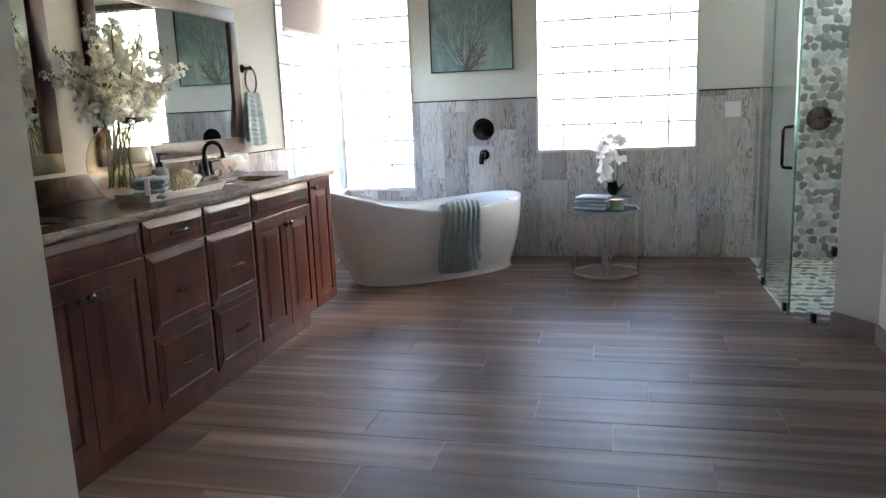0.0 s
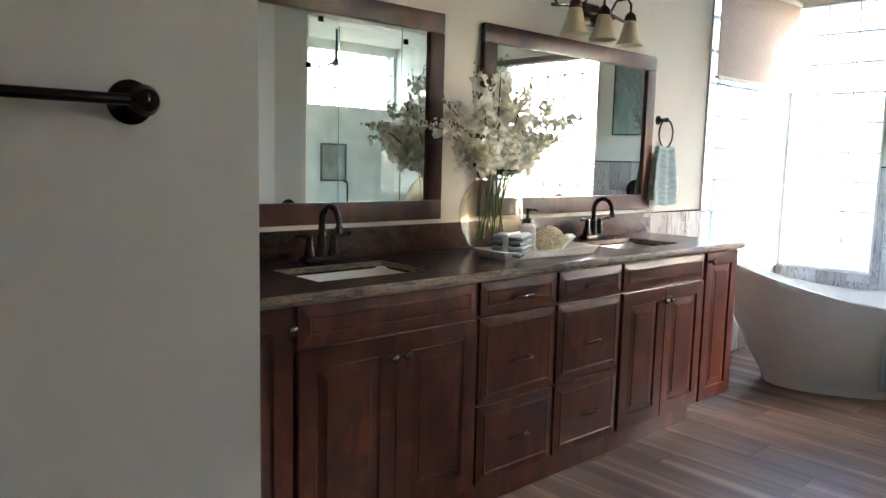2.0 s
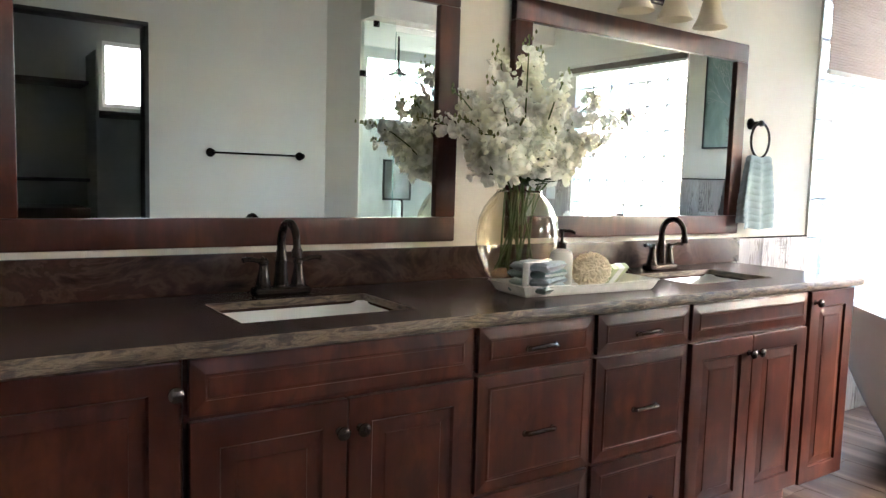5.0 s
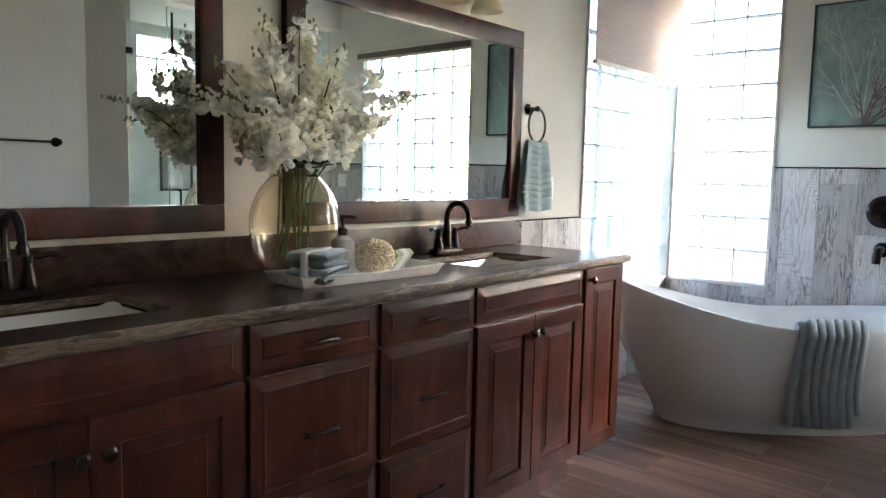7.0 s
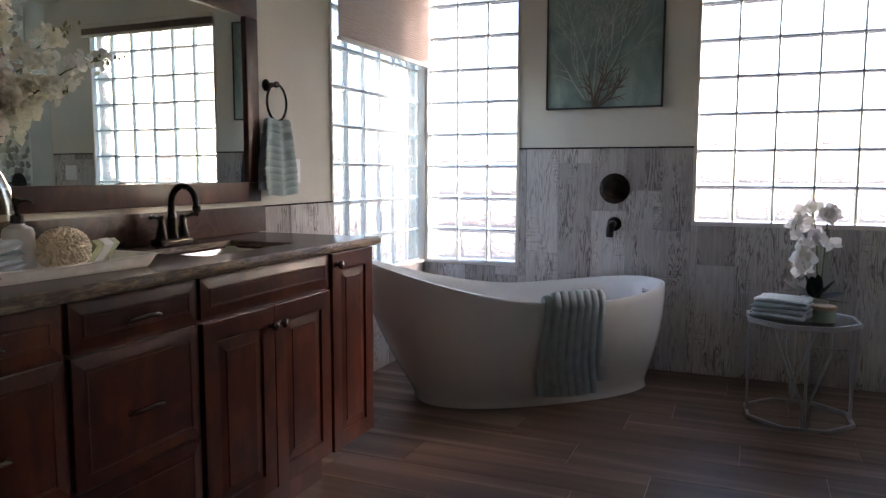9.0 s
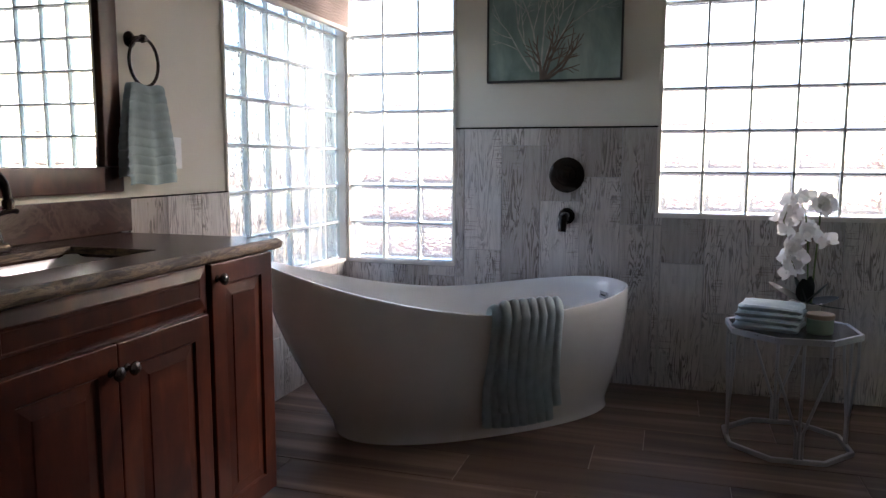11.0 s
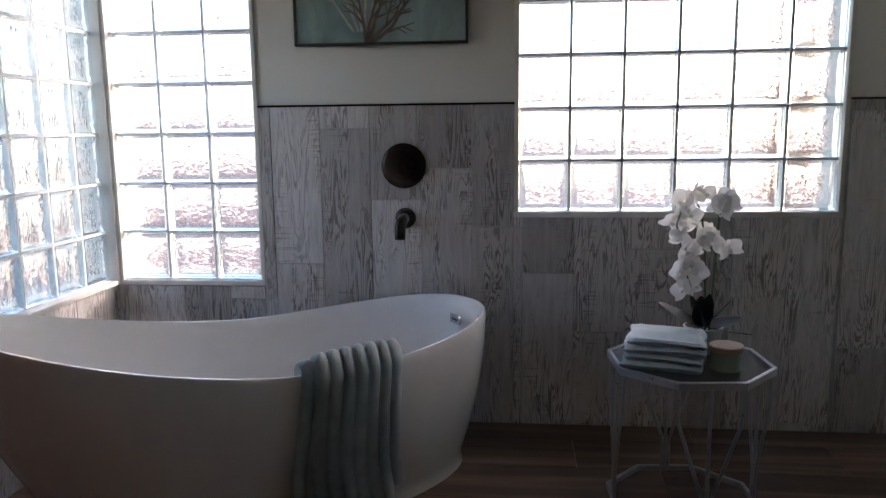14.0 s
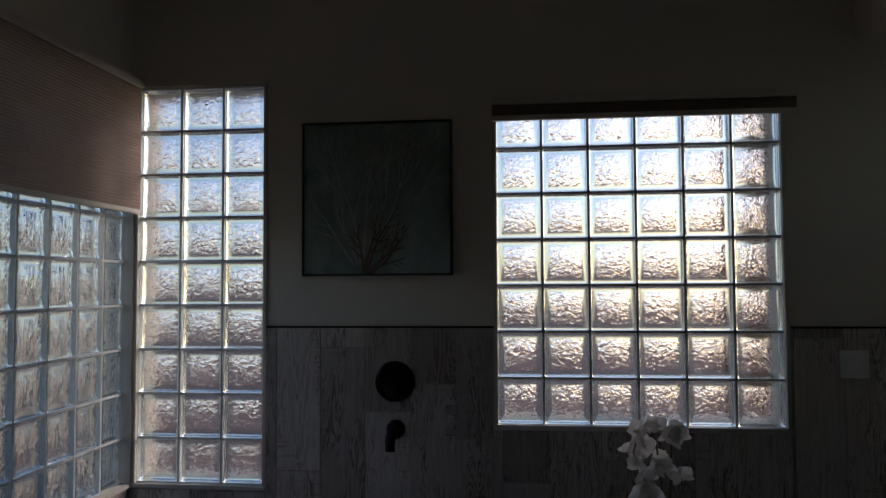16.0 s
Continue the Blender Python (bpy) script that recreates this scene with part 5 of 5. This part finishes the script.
for tip, share in SPRAYS:
    tip = Vector(tip)
    neck = Vector((max(-0.05, min(0.05, tip.x * 0.35)), max(-0.055, min(0.055, tip.y * 0.17)), 0.305))
    foot = Vector((rn.uniform(-0.06, 0.06), -neck.y * 0.5 + rn.uniform(-0.075, 0.075), 0.05))
    pts = [foot, foot.lerp(neck, 0.5), neck] + [neck.lerp(tip, u) + Vector((0, 0, 0.06 * math.sin(u * math.pi))) for u in (0.2, 0.4, 0.6, 0.8, 1.0)]
    part("stem", tube(bmesh.new(), pts, 0.0036, 6, 0.0018), STEM, bouquet)
    length = (tip - neck).length
    for k in range(22):
        u = 0.14 + 0.72 * k / 22 + rn.uniform(-0.01, 0.01)
        p = neck.lerp(tip, u) + Vector((0, 0, 0.06 * math.sin(u * math.pi)))
        out = Vector((rn.uniform(-1, 1), rn.uniform(-1, 1), rn.uniform(-0.5, 0.8))).normalized()
        size = (1.36 - 0.98 * (u - 0.14)) * rn.uniform(0.86, 1.12)
        ob = hardware("floret", FLORETS[rn.randrange(6)], bouquet, (0, 0, 0))
        ob.matrix_basis = Matrix.Translation(p + out * 0.033 * size) @ along(out) @ pose(0, 0, 0, 0, 0, rn.uniform(0, 72)) @ Matrix.Diagonal((size, size, size, 1))
    for k in range(9):
        u = 0.80 + 0.24 * k / 9
        p = neck.lerp(tip, u) + Vector((0, 0, 0.06 * math.sin(min(1, u) * math.pi)))
        ob = hardware("bud", BUD, bouquet, p + Vector((rn.uniform(-0.019, 0.019), rn.uniform(-0.019, 0.019), rn.uniform(-0.006, 0.010))))
for k in range(34):
    bm = bmesh.new()
    for j in (-1, 0, 1):
        petal(bm, pose(0, 0, 0, 0, -10, j * 34), 0.098 - 0.012 * abs(j), 0.026, 0.012, 5)
    ob = part("leaf", bm, LEAF, bouquet, "dark green cut leaf")
    t = rn.uniform(0, 360)
    ob.matrix_basis = pose(0.03 * math.cos(radians(t)), 0.03 * math.sin(radians(t)), 0.325 + rn.uniform(0, 0.08), 0, -rn.uniform(-22, 40), t)

tray = base("tray", pose(0.385, -3.140, 0.9005, 0, 0, -4), "long white ceramic tray with a raised rim", "tray")
TW, TL = 0.088, 0.275
bm = bmesh.new()
loops = []
for sx, sy, z in ((TW - 0.015, TL - 0.02, 0.0), (TW - 0.010, TL - 0.014, 0.006), (TW, TL, 0.026), (TW + 0.004, TL + 0.006, 0.028), (TW, TL + 0.0, 0.031), (TW - 0.006, TL - 0.008, 0.028), (TW - 0.018, TL - 0.022, 0.009)):
    loops.append([bm.verts.new((x, y, z + 0.006 * (abs(y) > TL - 0.03) * (z > 0.02))) for x, y in ((sx, -sy), (sx, 0), (sx, sy), (-sx, sy), (-sx, 0), (-sx, -sy))])
for a, b in zip(loops, loops[1:]):
    for k in range(6):
        bm.faces.new((a[k], a[(k + 1) % 6], b[(k + 1) % 6], b[k]))
bm.faces.new(loops[0][::-1])
bm.faces.new(loops[-1])
part("dish", bm, TRAY, tray, smooth=False)

wb = base("washcloth_bundle", pose(0.392, -3.315, 0.91, 0, 0, 24), "stack of folded aqua washcloths tied with a white ribbon", "towel")
for k in range(4):
    ob = part("washcloth", cloth_fold(0.165 - 0.004 * (k % 2), 0.125, 0.0225, k * 1.7), TEAL if k % 2 else SEA, wb)
    ob.matrix_basis = pose(0.003 * (k % 2), 0.002 * (k % 3), 0.0225 * k, 0, 0, 90 + 3 * (k % 2))
part("ribbon", boxed((-0.011, -0.087, -0.001), (0.011, 0.087, 0.0935), 0.006, 2), PLASTIC, wb, "white ribbon")

sd = base("soap_dispenser", pose(0.352, -3.180, 0.91), "pale stoneware soap dispenser with a dark metal pump", "soap dispenser")
part("bottle", lathe(bmesh.new(), [(0.034, 0.0), (0.037, 0.005), (0.037, 0.10), (0.033, 0.112), (0.016, 0.120), (0.014, 0.126)]), STONEWARE, sd)
bm = lathe(bmesh.new(), [(0.016, 0.124), (0.016, 0.142), (0.008, 0.146), (0.005, 0.148), (0.005, 0.172), (0.010, 0.173), (0.010, 0.184), (0.006, 0.187)], n=18)
tube(bm, [(0, 0, 0.180), (0.03, 0.01, 0.182), (0.042, 0.014, 0.176)], 0.0045, 8)
part("pump", bm, PEWTER, sd, "dark metal pump")

lf = base("loofah_sponge", pose(0.392, -3.085, 0.912), "round ruffled peach bath puff", "bath sponge")
bm = bmesh.new()
def puff(u, v):
    th_, ph = u * math.pi, v * 2 * math.pi
    d = Vector((math.sin(th_) * math.cos(ph), math.sin(th_) * math.sin(ph), math.cos(th_)))
    fold = noise.noise(d * 1.9 + Vector((3, 1, 2))) * 9 + noise.noise(d * 4.2) * 2.2
    r = 0.050 + 0.011 * abs(math.sin(fold)) ** 0.55 + 0.004 * noise.noise(d * 13.0)
    return Vector((d.x * r, d.y * r * 1.15, 0.051 + d.z * r * 0.95))
grid(bm, 90, 170, puff, closed=True)
bmesh.ops.remove_doubles(bm, verts=bm.verts[:], dist=0.0004)
part("puff", bm, SPONGE, lf)

sb = base("soap_box", pose(0.372, -2.955, 0.945, 0, 38, 12), "small green printed soap packet leaning in the tray", "soap packet")
part("wrapper", boxed((-0.012, -0.05, -0.035), (0.012, 0.05, 0.035), 0.004, 2), CARD, sb)
part("paper_band", boxed((-0.0135, -0.02, -0.036), (0.0135, 0.02, 0.036), 0.002, 1), PLASTIC, sb, "pale paper band")

# ---- floor planks and wall tiles
PLANK_W, PLANK_L, GAP = 0.2425, 0.952, 0.0032
ROW_SHIFT = (2.652, 2.320, 2.010, 2.467, 2.655, 2.220, 1.93, 2.40)
plank_meshes = {}


def plank_mesh(w, l):
    key = (round(w, 3), round(l, 3))
    if key not in plank_meshes:
        plank_meshes[key] = mesh("plank", boxed((0, 0, -0.001), (l, w, 0.0012)), FLOOR, smooth=False)
    return plank_meshes[key]


FLOOR_FAR = ROOM_X + 0.13
for r in range(-15, 17):
    y0 = -3.798 + r * PLANK_W
    y1 = min(y0 + PLANK_W - GAP, 0.0)
    y0 = max(y0, BACK_Y)
    if y1 - y0 < 0.03:
        continue
    left = STUB_X if y1 < STUB_Y - 0.1 else 0.0
    right = 3.28 + max(0.0, 0.117 * (y0 + 1.0)) if y0 > -1.8 else FLOOR_FAR
    x = ROW_SHIFT[r % 8] - 4 * PLANK_L
    while x < right:
        x0, x1 = max(x, left), min(x + PLANK_L - GAP, right)
        if x1 - x0 > 0.03:
            piece("plank", plank_mesh(y1 - y0, x1 - x0), floor, (x0, y0, 0.0))
        x += PLANK_L

tile_wall = base("tiled_wainscot", pose(0, 0, 0), "whitewashed wood-look tiles on the wall behind the tub", "wall tile", "", "structure")
part("grout_bed", box(box(box(box(bmesh.new(), (0, -0.006, 0), (0.655, 0.001, 0.57)), (0.655, -0.006, 0), (1.697, 0.001, TILE_TOP - 0.004)), (1.697, -0.006, 0), (2.943, 0.001, 0.868)), (2.943, -0.006, 0), (3.39, 0.001, TILE_TOP - 0.004)), WALL_GROUT, tile_wall, smooth=False)
tile_meshes = {}


def tile_mesh(w, h):
    key = (round(w, 3), round(h, 3))
    if key not in tile_meshes:
        tile_meshes[key] = mesh("tile", boxed((0, -0.011, 0), (w, -0.004, h), 0.0012, 1), TILE, smooth=False)
    return tile_meshes[key]


JOINT_Z = (0.40, 0.30, 0.72, 0.52, 0.671, 1.22, 0.936, 1.06, 0.827, 0.64, 0.40, 0.74, 0.22, 0.55, 0.95, 0.35, 0.78, 0.15)
TILE_W, TILE_L = 0.2032, 0.915


def tile_column(parent, x0, x1, z_top, joint, z_bottom=0.002):
    z = joint - TILE_L * 2
    while z < z_top:
        a, b = max(z, z_bottom), min(z + TILE_L - 0.003, z_top)
        if b - a > 0.02:
            piece("tile", tile_mesh(x1 - x0 - 0.003, b - a), parent, (x0, 0, a))
        z += TILE_L


for k in range(-4, 14):
    x0, x1 = 0.921 + (k - 1) * TILE_W, 0.921 + k * TILE_W
    x0, x1 = max(x0, 0.0), min(x1, 3.39)
    if x1 - x0 < 0.02:
        continue
    cuts = sorted({x0, x1, *[c for c in (0.668, 1.697, 2.943) if x0 < c < x1]})
    for a, b in zip(cuts, cuts[1:]):
        mid = (a + b) / 2
        top = 0.57 if mid < 0.668 else 0.868 if 1.697 < mid < 2.943 else TILE_TOP
        if b - a > 0.012:
            tile_column(tile_wall, a, b, top, JOINT_Z[(k + 4) % 18])
part("tile_edge", boxed((0.668, -0.012, TILE_TOP), (1.697, 0.0, TILE_TOP + 0.008)), BRONZE, tile_wall, "dark metal edge strip", smooth=False)
part("tile_edge", boxed((2.943, -0.012, TILE_TOP), (3.39, 0.0, TILE_TOP + 0.008)), BRONZE, tile_wall, "dark metal edge strip", smooth=False)

side_wall = base("side_wainscot", pose(0, -1.725, 0, 0, 0, 90), "whitewashed wood-look tiles on the wall beside the tub", "wall tile", "", "structure")
for k in range(9):
    a, b = k * TILE_W, min((k + 1) * TILE_W, 1.715)
    edge = 0.585
    for a2, b2, top in ((a, min(b, edge), SIDE_TILE_TOP), (max(a, edge), b, 0.57)):
        if b2 - a2 > 0.012:
            tile_column(side_wall, a2, b2, top, JOINT_Z[(k * 5 + 3) % 18])
part("tile_edge", boxed((0, -0.012, SIDE_TILE_TOP), (0.585, 0.0, SIDE_TILE_TOP + 0.006)), BRONZE, side_wall, "dark metal edge strip", smooth=False)
